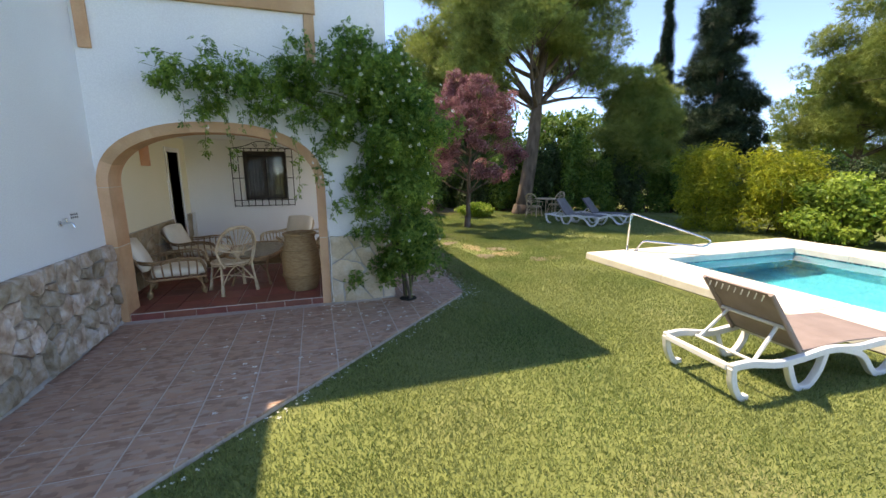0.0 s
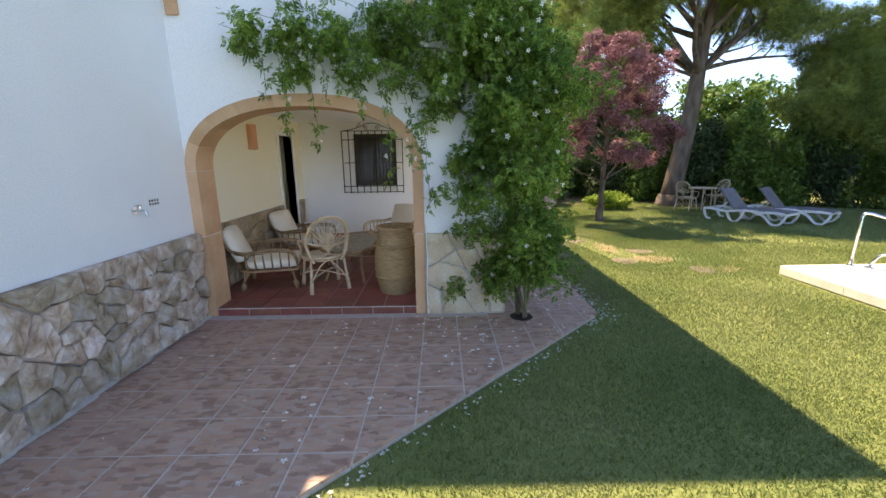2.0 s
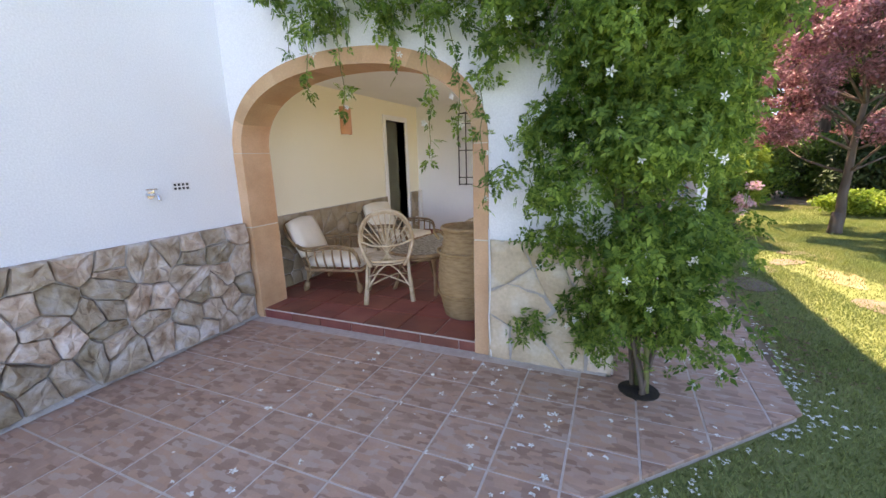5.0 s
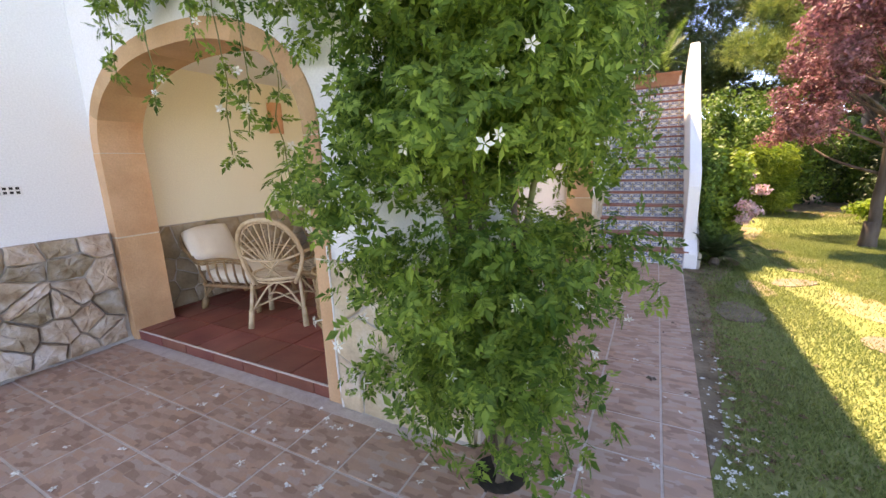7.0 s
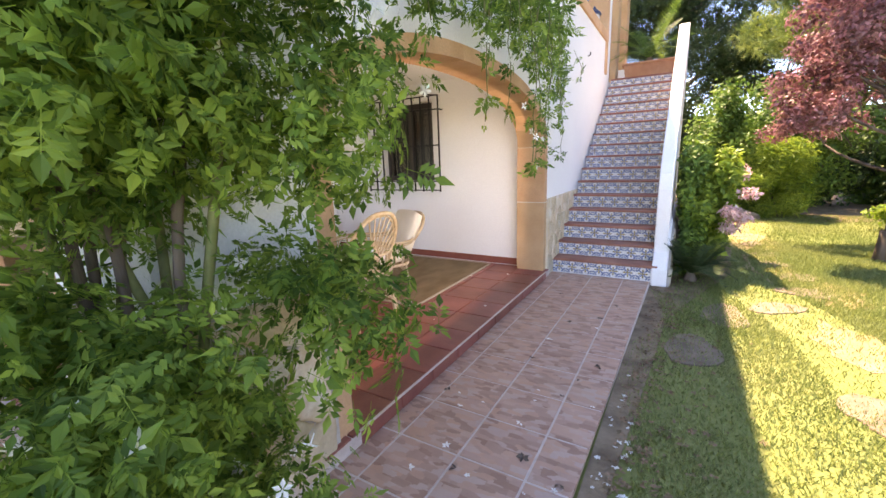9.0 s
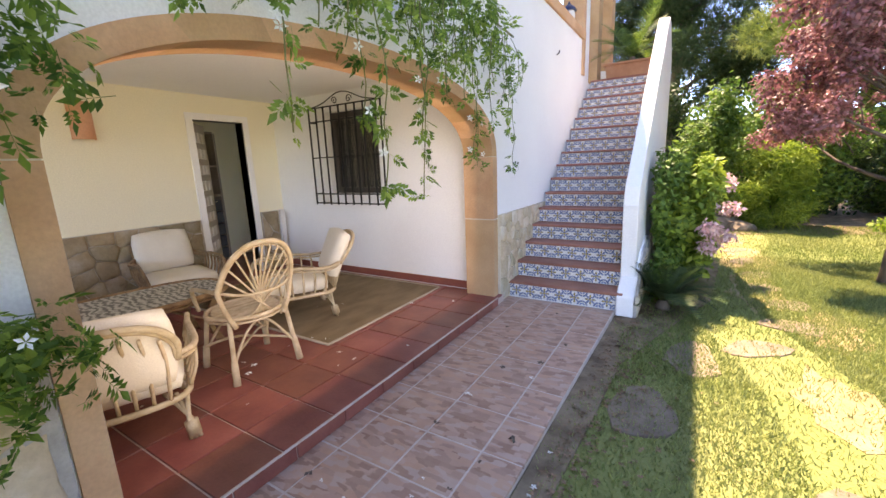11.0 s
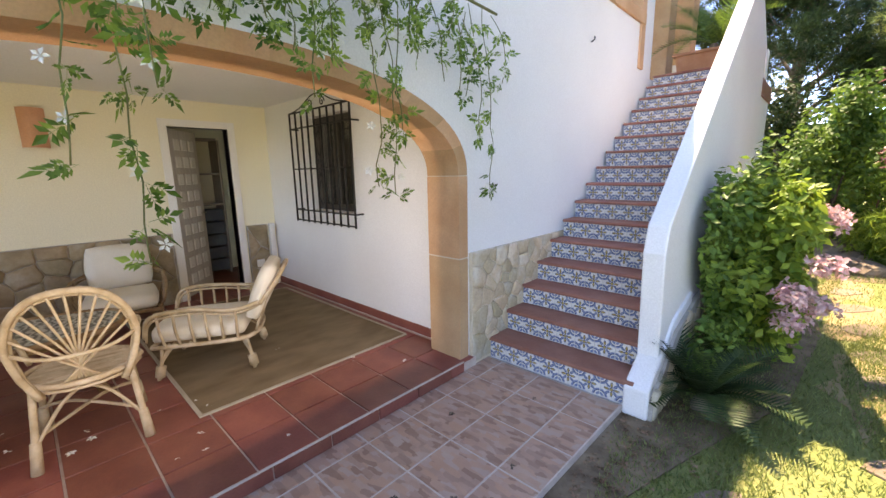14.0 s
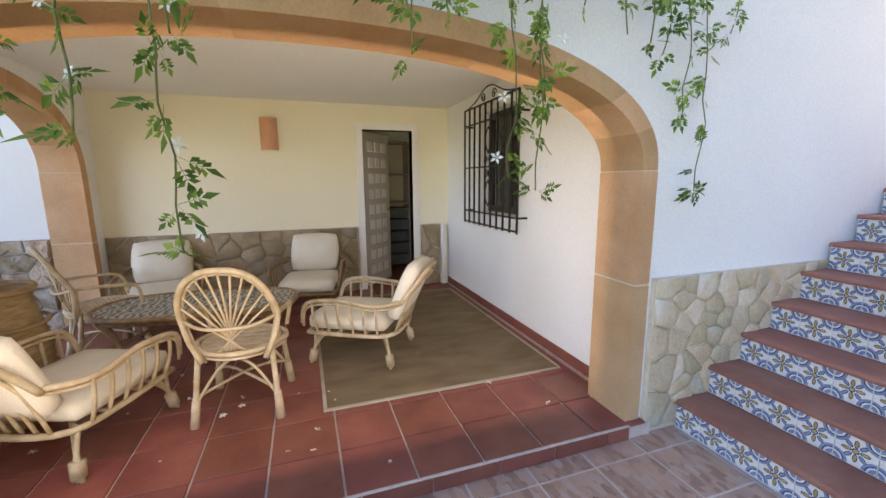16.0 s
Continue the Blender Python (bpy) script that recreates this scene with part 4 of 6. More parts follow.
shrub("lime_bush", "bright yellow-green feathery bush by the pool", (13.8, 9.0, LAWN), (1.7, 1.2, 2.4), 17000, 0.15, LIME, "blade", 22, "bush", lumps=48, up=1.2)
for i, (x, y) in enumerate(((13.5, 7.5), (13.9, 6.1), (14.2, 4.4))):
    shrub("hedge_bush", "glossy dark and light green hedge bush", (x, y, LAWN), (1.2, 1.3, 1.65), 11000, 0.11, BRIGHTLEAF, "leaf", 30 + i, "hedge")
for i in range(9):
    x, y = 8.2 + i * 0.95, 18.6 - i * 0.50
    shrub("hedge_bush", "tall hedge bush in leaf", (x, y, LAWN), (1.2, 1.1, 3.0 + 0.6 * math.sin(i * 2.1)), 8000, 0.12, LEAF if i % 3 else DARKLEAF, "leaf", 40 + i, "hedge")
# this row has its shade put into the dark leaf colour
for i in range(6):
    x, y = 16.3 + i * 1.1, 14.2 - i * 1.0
    shrub("hedge_bush", "hedge bush with shade in its dark leaf colour", (x, y, LAWN), (1.4, 1.3, 2.4), 5000, 0.12, DARKLEAF, "leaf", 60 + i, "hedge")
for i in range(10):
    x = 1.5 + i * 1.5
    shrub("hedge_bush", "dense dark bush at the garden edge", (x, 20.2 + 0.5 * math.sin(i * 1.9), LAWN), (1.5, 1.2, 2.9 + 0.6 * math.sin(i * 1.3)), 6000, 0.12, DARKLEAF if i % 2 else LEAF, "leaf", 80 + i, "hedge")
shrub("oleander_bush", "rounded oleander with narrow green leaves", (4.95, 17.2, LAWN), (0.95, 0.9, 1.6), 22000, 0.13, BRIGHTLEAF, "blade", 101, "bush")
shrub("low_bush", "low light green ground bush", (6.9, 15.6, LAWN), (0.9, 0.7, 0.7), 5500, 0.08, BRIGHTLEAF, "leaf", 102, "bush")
shrub("bush", "feathery green bush above the rocks", (3.75, 17.6, LAWN), (0.8, 0.7, 2.9), 6000, 0.10, LEAF, "leaf", 103, "bush")
shrub("bush", "yellow green bush above the rocks", (5.6, 18.9, LAWN), (1.5, 0.9, 2.6), 7000, 0.10, LEAF, "leaf", 104, "bush")
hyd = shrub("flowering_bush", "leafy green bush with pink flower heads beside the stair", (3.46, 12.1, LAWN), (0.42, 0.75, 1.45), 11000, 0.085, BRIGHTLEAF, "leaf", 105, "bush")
rnd = random.Random(4)
for i in range(9):
    c = (0.28 + rnd.uniform(-0.1, 0.12), rnd.uniform(-0.7, 0.8), rnd.uniform(0.35, 1.4))
    leaves("flower_head", [c], [(0.11, 0.11, 0.07)], 160, 0.045, PINK, hyd, "leaf", label="pale pink flower head")["kind"] = "stuff"
shrub("creeper", "green creeper climbing the stair parapet", (3.3, 11.9, LAWN), (0.26, 0.9, 1.75), 6500, 0.06, LEAF, "leaf", 106, "creeper")
# plain dark upright sheet that stands in for the wooded distance
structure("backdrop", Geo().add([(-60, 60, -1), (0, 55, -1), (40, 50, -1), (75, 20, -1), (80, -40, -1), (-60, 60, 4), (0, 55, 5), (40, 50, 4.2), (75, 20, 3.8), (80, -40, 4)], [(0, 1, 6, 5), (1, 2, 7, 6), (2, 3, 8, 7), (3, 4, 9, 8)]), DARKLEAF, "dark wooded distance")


# ---- porch things ----
def bent(*pts, n=5):
    """A smooth line through the given points."""
    pts = [Vector(p) for p in pts]
    out = []
    for i in range(len(pts) - 1):
        a, b, c, d = pts[max(i - 1, 0)], pts[i], pts[i + 1], pts[min(i + 2, len(pts) - 1)]
        for k in range(n):
            t = k / n
            out.append(0.5 * (2 * b + (c - a) * t + (2 * a - 5 * b + 4 * c - d) * t * t + (3 * b - a - 3 * c + d) * t ** 3))
    return out + [pts[-1]]


def fan_chair(label, at, group=""):
    """Open rattan chair with an oval hoop and a fan of canes; it faces local +y."""
    t = thing("rattan_chair", label, "chair", at, group)
    sh, w = 0.43, 0.25
    hoop = [(math.copysign(abs(math.cos(a)) ** 0.8, math.cos(a)) * 0.255, -0.20 - 0.16 * math.sin(a), 0.63 + 0.32 * math.sin(a)) for a in [math.pi * k / 18 for k in range(19)]]
    hoop = [(0.17, -0.20, 0.38), (0.225, -0.20, 0.50)] + hoop + [(-0.225, -0.20, 0.50), (-0.17, -0.20, 0.38)]
    part("hoop", Geo().tube(bent(*hoop, n=2), 0.017, 8).tube([(p[0] * 0.93, p[1] + 0.02, p[2] * 0.975) for p in hoop], 0.009, 6), WICKER, t, smooth=True)
    for i in range(11):
        a = math.pi * (0.10 + 0.80 * i / 10)
        e = (math.cos(a) * 0.242, -0.20 - 0.155 * math.sin(a), 0.63 + 0.308 * math.sin(a))
        s = ((i - 5) * 0.017, -0.215, 0.43)
        part("cane", Geo().tube(bent(s, ((s[0] + e[0]) * 0.46, -0.26, (s[2] + e[2]) / 2), e, n=3), 0.007, 5), WICKER, t, smooth=True)
    part("back_band", Geo().tube(bent((0.25, -0.20, 0.64), (0.14, -0.275, 0.61), (0, -0.29, 0.60), (-0.14, -0.275, 0.61), (-0.25, -0.20, 0.64)), 0.011, 6), WICKER, t, smooth=True)
    ring = [(0.24 * math.cos(a) * (1.0 if math.sin(a) < 0 else 1.08), 0.24 * math.sin(a), sh) for a in [math.tau * k / 20 for k in range(20)]]
    part("seat_ring", Geo().tube(ring, 0.016, 7, closed=True).tube([(x * 0.98, y * 0.98, z - 0.03) for x, y, z in ring], 0.010, 6, closed=True), WICKER, t, smooth=True)
    g = Geo().lathe([(0.02, sh - 0.004), (0.23, sh + 0.003), (0.235, sh - 0.010), (0.02, sh - 0.014)], 24)
    part("seat", g, WICKER, t)
    for k in range(14):
        y = -0.2 + k * 0.031
        q = math.sqrt(max(0, 0.225 ** 2 - y * y))
        part("seat_cane", Geo().tube([(-q, y, sh + 0.004), (q, y, sh + 0.004)], 0.008, 5), WICKER, t)
    for sx in (-1, 1):
        part("arm", Geo().tube(bent((sx * 0.25, -0.19, 0.64), (sx * 0.275, 0.0, 0.635), (sx * 0.27, 0.17, 0.60), (sx * 0.235, 0.20, 0.44)), 0.014, 7), WICKER, t, smooth=True)
        for sy in (-1, 1):
            p, q = (sx * 0.20, sy * 0.17, sh), (sx * 0.235, sy * 0.235, 0.0)
            part("leg", Geo().tube([p, q], 0.017, 8).tube([Vector(p).lerp(Vector(q), 0.62), q], [0.023, 0.027], 8), WICKER, t, smooth=True)
        part("brace", Geo().tube(bent((sx * 0.22, -0.21, 0.14), (sx * 0.10, -0.18, 0.32), (0, -0.19, 0.40)), 0.010, 6), WICKER, t, smooth=True)
        part("brace", Geo().tube(bent((sx * 0.22, 0.21, 0.14), (sx * 0.10, 0.18, 0.32), (0, 0.19, 0.40)), 0.010, 6), WICKER, t, smooth=True)
        part("stretcher", Geo().tube(bent((sx * 0.225, 0.2, 0.17), (sx * 0.06, 0.02, 0.23), (-sx * 0.225, -0.2, 0.17)), 0.010, 6), WICKER, t, smooth=True)
    return t


def armchair(label, at, frame_material, group=""):
    """Low rattan armchair with loose cushions; it faces local +y."""
    t = thing("rattan_armchair", label, "armchair", at, group)
    m = frame_material
    rim = bent((0.33, 0.36, 0.34), (0.36, 0.30, 0.50), (0.35, 0.05, 0.53), (0.36, -0.22, 0.50), (0.26, -0.40, 0.52), (0, -0.45, 0.53), (-0.26, -0.40, 0.52), (-0.36, -0.22, 0.50), (-0.35, 0.05, 0.53), (-0.36, 0.30, 0.50), (-0.33, 0.36, 0.34), n=4)
    part("arm_rail", Geo().tube(rim, 0.016, 7).tube([(p.x * 0.985, p.y * 0.985, p.z - 0.03) for p in rim], 0.010, 6), m, t, smooth=True)
    base = bent((0.29, 0.34, 0.25), (0.31, 0, 0.25), (0.27, -0.30, 0.25), (0, -0.36, 0.25), (-0.27, -0.30, 0.25), (-0.31, 0, 0.25), (-0.29, 0.34, 0.25), n=4)
    part("seat_frame", Geo().tube(base, 0.017, 7).tube([(-0.29, 0.34, 0.25), (0.29, 0.34, 0.25)], 0.017, 7).tube([(-0.3, 0.1, 0.25), (0.3, 0.1, 0.25)], 0.012, 6).tube([(-0.29, -0.12, 0.25), (0.29, -0.12, 0.25)], 0.012, 6), m, t, smooth=True)
    top = bent((0.27, -0.40, 0.50), (0.27, -0.50, 0.63), (0.18, -0.57, 0.73), (0, -0.59, 0.76), (-0.18, -0.57, 0.73), (-0.27, -0.50, 0.63), (-0.27, -0.40, 0.50), n=4)
    part("back_rail", Geo().tube(top, 0.017, 7).tube([(p.x * 0.94, p.y + 0.01, p.z - 0.02) for p in top], 0.010, 6), m, t, smooth=True)
    for i in range(7):
        x = -0.21 + i * 0.07
        part("back_slat", Geo().tube(bent((x, -0.34, 0.26), (x * 1.05, -0.44, 0.52), (x, -0.57 + abs(x) * 0.12, 0.73 - abs(x) * 0.35), n=3), 0.010, 5), m, t, smooth=True)
    for sx in (-1, 1):
        for i in range(6):
            y = -0.24 + i * 0.10
            part("side_slat", Geo().tube(bent((sx * 0.30, y * 0.95, 0.25), (sx * 0.345, y, 0.38), (sx * 0.353, y, 0.51), n=3), 0.011, 5), m, t, smooth=True)
        for sy, yy in ((1, 0.30), (-1, -0.30)):
            g = Geo()
            for k in range(3):
                o = (k - 1) * 0.022
                g.tube(bent((sx * (0.28 - 0.05 * k), yy * (0.95 - 0.12 * k), 0.25), (sx * 0.27, yy, 0.13), (sx * (0.285) + o, yy * 1.08, 0.0), n=3), 0.013, 6)
            g.tube([(sx * 0.275, yy * 1.02, 0.10), (sx * 0.285, yy * 1.07, 0.02)], 0.034, 8)
            part("leg", g, m, t, smooth=True)
    part("seat_cushion", soft_box(Geo(), (-0.28, -0.28, 0.265), (0.28, 0.35, 0.39), 0.04, puff=0.015), CUSHION, t, "cream cotton seat cushion", smooth=True)
    g = soft_box(Geo(), (-0.26, -0.06, -0.02), (0.26, 0.06, 0.42), 0.04, puff=0.018)
    part("back_cushion", g, CUSHION, t, "cream cotton back cushion", smooth=True, at=pose(0, -0.33, 0.39, 23))
    return t


def coffee_table(at):
    t = thing("rattan_table", "low oval rattan table with a woven patterned top", "table", at)
    def oval(a, b, z, n=28):
        return [(a * math.copysign(abs(math.cos(q)) ** 0.7, math.cos(q)), b * math.copysign(abs(math.sin(q)) ** 0.7, math.sin(q)), z) for q in [math.tau * k / n for k in range(n)]]
    g = Geo().prism([(p[0], p[1]) for p in oval(0.72, 0.36, 0)], lambda u, w, d: (u, w, d), 0.43, 0.447)
    part("woven_top", g, WEAVE, t, "grey and cream woven top")
    part("rim", Geo().tube(oval(0.73, 0.37, 0.44), 0.022, 7, closed=True).tube(oval(0.70, 0.34, 0.40), 0.015, 6, closed=True), DARKWICKER, t, smooth=True)
    for sx in (-1, 1):
        for sy in (-1, 1):
            g = Geo()
            for k in (-1, 0, 1):
                g.tube(bent((sx * (0.58 + 0.03 * k), sy * 0.26, 0.41), (sx * 0.50, sy * 0.22, 0.22), (sx * 0.56 + k * 0.025, sy * 0.27, 0), n=4), 0.014, 6)
            part("leg", g, DARKWICKER, t, smooth=True)
        part("brace", Geo().tube(bent((sx * 0.52, -0.22, 0.2), (sx * 0.30, 0, 0.30), (sx * 0.52, 0.22, 0.2)), 0.012, 6), DARKWICKER, t, smooth=True)
    return t


def weave_material():
    m = mat("woven top", (0.20, 0.19, 0.16), (0.45, 0.43, 0.38), 40, 0.5, 0.3, 90)
    n, l = m.node_tree.nodes, m.node_tree.links
    co, wv = n.new("ShaderNodeTexCoord"), n.new("ShaderNodeTexWave")
    wv.inputs["Scale"].default_value, wv.inputs["Distortion"].default_value, wv.inputs["Detail Scale"].default_value = 6.0, 9.0, 2.0
    l.new(co.outputs["Object"], wv.inputs[0])
    ra = n.new("ShaderNodeValToRGB")
    ra.color_ramp.elements[0].color, ra.color_ramp.elements[1].color = (0.09, 0.085, 0.07, 1), (0.50, 0.48, 0.42, 1)
    l.new(wv.outputs[0], ra.inputs[0])
    l.new(ra.outputs[0], n["Principled BSDF"].inputs["Base Color"])
    return m


WEAVE = weave_material()
fan_chair("bleached rattan chair with fan back on the red tiles", pose(0.80, 8.14, FLOOR, 0, 0, 84))
armchair("light brown rattan armchair with cream cushions on the rug", pose(0.26, 8.97, FLOOR + 0.008, 0, 0, 150), WICKER, "porch armchairs")
armchair("light brown rattan armchair with cream cushions near the step", pose(0.90, 7.32, FLOOR, 0, 0, 68), WICKER, "porch armchairs")
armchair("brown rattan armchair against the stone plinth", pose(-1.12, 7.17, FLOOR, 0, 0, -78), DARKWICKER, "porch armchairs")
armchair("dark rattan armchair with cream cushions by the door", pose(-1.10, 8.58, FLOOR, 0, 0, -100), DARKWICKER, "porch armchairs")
fan_chair("bleached rattan chair with fan back by the small arch", pose(-0.38, 6.98, FLOOR, 0, 0, 30))
coffee_table(pose(-0.12, 7.72, FLOOR, 0, 0, 84))

# woven basket
basket = thing("tall_basket", "tall round woven straw basket with handles", "basket", pose(0.56, 6.80, FLOOR))
g = Geo()
prof = []
for i in range(33):
    z = i * 0.025
    prof.append((0.205 + 0.055 * math.sin(math.pi * min(1, z / 0.72)) + (0.006 if i % 2 else -0.002), z))
g.lathe(prof + [(0.19, 0.80), (0.185, 0.30), (0.02, 0.29)], 28)
part("body", g, BASKETM, basket, smooth=True)
part("rim", Geo().tube([(0.215 * math.cos(a), 0.215 * math.sin(a), 0.805) for a in [math.tau * k / 24 for k in range(24)]], 0.020, 7, closed=True), BASKETM, basket, smooth=True)
for z in (0.22, 0.60):
    part("band", Geo().tube([(0.262 * math.cos(a), 0.262 * math.sin(a), z) for a in [math.tau * k / 28 for k in range(28)]], 0.012, 6, closed=True), BASKETM, basket, smooth=True)
for s in (-1, 1):
    part("handle", Geo().tube(bent((s * 0.24, -0.07, 0.70), (s * 0.30, -0.04, 0.76), (s * 0.30, 0.04, 0.76), (s * 0.24, 0.07, 0.70)), 0.012, 6), BASKETM, basket, smooth=True)

# rug
rug = thing("rug", "large olive brown woven rug with a pale bound edge", "rug")
part("carpet", Geo().prism([(-1.30, 8.62), (1.07, 8.62), (1.10, 10.30), (-1.30, 10.26)], lambda u, w, d: (u, w, d), FLOOR, FLOOR + 0.008), RUG, rug)
for a, b, c, d in ((-1.32, 8.595, 1.095, 8.618), (1.074, 8.62, 1.097, 10.31), (-1.32, 10.30, 1.074, 10.32), (-1.323, 8.62, -1.302, 10.30)):
    part("border", Geo().box((a, b, FLOOR), (c, d, FLOOR + 0.010)), RUGEDGE, rug)

# sconce
sc = thing("wall_lamp", "half-round salmon ceramic wall lamp", "wall lamp", pose(XIN0, 8.225, 1.86))
prof = [(0.095 * math.sin(a), 0.095 * (1 - math.cos(a))) for a in [math.pi * k / 12 - math.pi / 2 for k in range(13)]]
g = Geo()
for r0 in (0.096,):
    ou = [(r0 * math.cos(a), r0 * math.sin(a)) for a in [math.pi * k / 14 - math.pi / 2 for k in range(15)]]
    inn = [(u * 0.9, w * 0.9) for u, w in ou]
    for z0, z1 in ((0.0, 0.36),):
        n = len(ou)
        vs = [(u, w, z) for z in (z0, z1) for u, w in ou] + [(u, w, z) for z in (z0, z1) for u, w in inn]
        fs = [(i, i + 1, n + i + 1, n + i) for i in range(n - 1)] + [(2 * n + i, 3 * n + i, 3 * n + i + 1, 2 * n + i + 1) for i in range(n - 1)]
        fs += [(i, 2 * n + i, 2 * n + i + 1, i + 1) for i in range(n - 1)] + [(n + i, n + i + 1, 3 * n + i + 1, 3 * n + i) for i in range(n - 1)]
        g.add(vs, fs)
part("shade", g, SCONCE, sc, smooth=False)
part("back_plate", Geo().box((0.0, -0.06, 0.05), (0.008, 0.06, 0.30)), PLASTER, sc)

# door
door = thing("door_1", "half-open wooden door with rows of small square panels", "door", kind="structure")
g = Geo().box((XIN0 - 0.15, DY0 - 0.08, FLOOR), (XIN0 + 0.02, DY0, DTOP + 0.08)).box((XIN0 - 0.15, DY1, FLOOR), (XIN0 + 0.02, DY1 + 0.08, DTOP + 0.08)).box((XIN0 - 0.15, DY0, DTOP), (XIN0 + 0.02, DY1, DTOP + 0.08))
part("door_frame", g, PLASTER, door, "white painted door frame")
leafm = pose(XIN0 - 0.12, DY0 + 0.01, FLOOR + 0.008, 0, 0, 138)
leaf = part("door_leaf", Geo().box((0, -0.02, 0), (0.62, 0.02, 2.02)), PALEWOOD, door, at=leafm)
for i in range(3):
    for j in range(9):
        x, z = 0.10 + i * 0.16, 0.14 + j * 0.205
        for s in (-1, 1):
            part("panel", Geo().prism([(x, z), (x + 0.11, z), (x + 0.11, z + 0.13), (x, z + 0.13)], lambda u, w, d: (u, s * d, w), 0.018, 0.032, bevel=0.010), PANEL, leaf)
part("door_handle", Geo().tube([(0.57, -0.02, 1.0), (0.57, -0.06, 1.0), (0.47, -0.06, 1.0)], 0.009, 7), STEEL, leaf, "steel lever handle")
# shelves in the room behind
sh = thing("storage_rack", "tall rack with blue grey drawers in the dark room", "rack", pose(-3.0, 9.2, 0.086))
for y in (0.0, 0.48, 0.96):
    part("upright", Geo().box((-0.2, y, 0), (0.15, y + 0.03, 2.0)), WOOD, sh)
for j in range(5):
    for i in range(2):
        part("drawer", soft_box(Geo(), (-0.18, 0.04 + i * 0.48, 0.06 + j * 0.19), (0.16, 0.47 + i * 0.48, 0.23 + j * 0.19), 0.015, n=2), GREYBOX, sh)
for z in (1.05, 1.5, 2.0):
    part("shelf", Geo().box((-0.2, 0.03, z), (0.15, 0.96, z + 0.025)), WOOD, sh)

# window and grille
win = thing("window_1", "dark wooden window behind a black iron grille", "window", kind="structure")
yw = YIN1 + 0.10
for a, b, c, d in ((WX0, WZ0, WX0 + 0.07, WZ1), (WX1 - 0.07, WZ0, WX1, WZ1), (WX0 + 0.07, WZ0, WX1 - 0.07, WZ0 + 0.07), (WX0 + 0.07, WZ1 - 0.07, WX1 - 0.07, WZ1), (-0.25, WZ0 + 0.07, -0.17, WZ1 - 0.07)):
    part("window_frame", Geo().box((a, yw, b), (c, yw + 0.06, d)), DARKWOOD, win, bevel=0.006)
for a, c in ((WX0 + 0.07, -0.25), (-0.17, WX1 - 0.07)):
    pn = part("pane", Geo().box((a, yw + 0.025, WZ0 + 0.07), (c, yw + 0.031, WZ1 - 0.07)), GLASS, win)
# added dark board behind the panes; the room's gloom is in its colour
part("shutter", Geo().box((WX0, yw + 0.10, WZ0), (WX1, yw + 0.13, WZ1)), DARKWOOD, win)
part("window_sill", Geo().box((WX0 - 0.03, YIN1 - 0.03, WZ0 - 0.04), (WX1 + 0.03, yw, WZ0 - 0.001)), PLASTER, win, bevel=0.006)

gr = thing("window_grille", "black wrought iron window grille with scrolled top", "grille")
GX0, GX1, GZ0, GZ1, GY = -0.84, 0.37, 1.02, 2.25, YIN1 - 0.10
for z in (GZ0 + 0.02, GZ0 + 0.14, 1.63, 2.08, GZ1):
    part("rail", Geo().box((GX0, GY - 0.009, z - 0.007), (GX1, GY + 0.009, z + 0.007)), IRON, gr)
for i in range(10):
    x = GX0 + (GX1 - GX0) * i / 9
    part("bar", Geo().box((x - 0.008, GY - 0.008, GZ0), (x + 0.008, GY + 0.008, GZ1 + 0.005)), IRON, gr)
for x in (GX0, GX1):
    for z in (GZ0 + 0.14, 2.08):
        part("bracket", Geo().box((x - 0.008, GY, z - 0.008), (x + 0.008, YIN1, z + 0.008)), IRON, gr)
cx = (GX0 + GX1) / 2
def scroll(c, r, turns, s=1, a0=0.0):
    return [(c[0] + s * r * (1 - k / 30) * math.cos(a0 + turns * math.tau * k / 30), GY, c[1] + r * (1 - k / 30) * math.sin(a0 + turns * math.tau * k / 30)) for k in range(28)]
for s in (-1, 1):
    part("scroll", Geo().tube(bent((cx + s * 0.60, GY, GZ1), (cx + s * 0.35, GY, GZ1 + 0.04), (cx + s * 0.12, GY, GZ1 + 0.13), (cx, GY, GZ1 + 0.15)), 0.007, 6), IRON, gr, smooth=True)
    part("scroll", Geo().tube(scroll((cx + s * 0.12, GZ1 + 0.055), 0.05, 1.6, s), 0.006, 6), IRON, gr, smooth=True)
    part("scroll", Geo().tube(scroll((cx + s * 0.045, 1.56), 0.045, 1.5, s, 1.0), 0.006, 6), IRON, gr, smooth=True)
    part("scroll", Geo().tube(scroll((cx + s * 0.045, 1.70), 0.045, 1.5, s, -1.0), 0.006, 6), IRON, gr, smooth=True)
    part("scroll", Geo().tube(bent((cx, GY, 1.50), (cx + s * 0.07, GY, 1.36), (cx, GY, 1.24)), 0.006, 6), IRON, gr, smooth=True)
    part("scroll", Geo().tube(bent((cx, GY, 1.76), (cx + s * 0.07, GY, 1.90), (cx, GY, 2.02)), 0.006, 6), IRON, gr, smooth=True)

structure("baseboard", Geo().box((XIN0 + 0.03, YIN1 - 0.012, FLOOR), (XIN1 + 0.15, YIN1 - 0.002, FLOOR + 0.085)), TERRA, "dark red tile skirting")
pipe = thing("corner_pipe", "white plastic duct in the porch corner", "pipe")
part("duct", Geo().box((XIN0 + 0.032, 10.30, FLOOR), (XIN0 + 0.09, 10.37, 0.93)), PLASTIC, pipe, bevel=0.008)
sock = thing("wall_socket", "small grey white electric box on the stone", "socket")
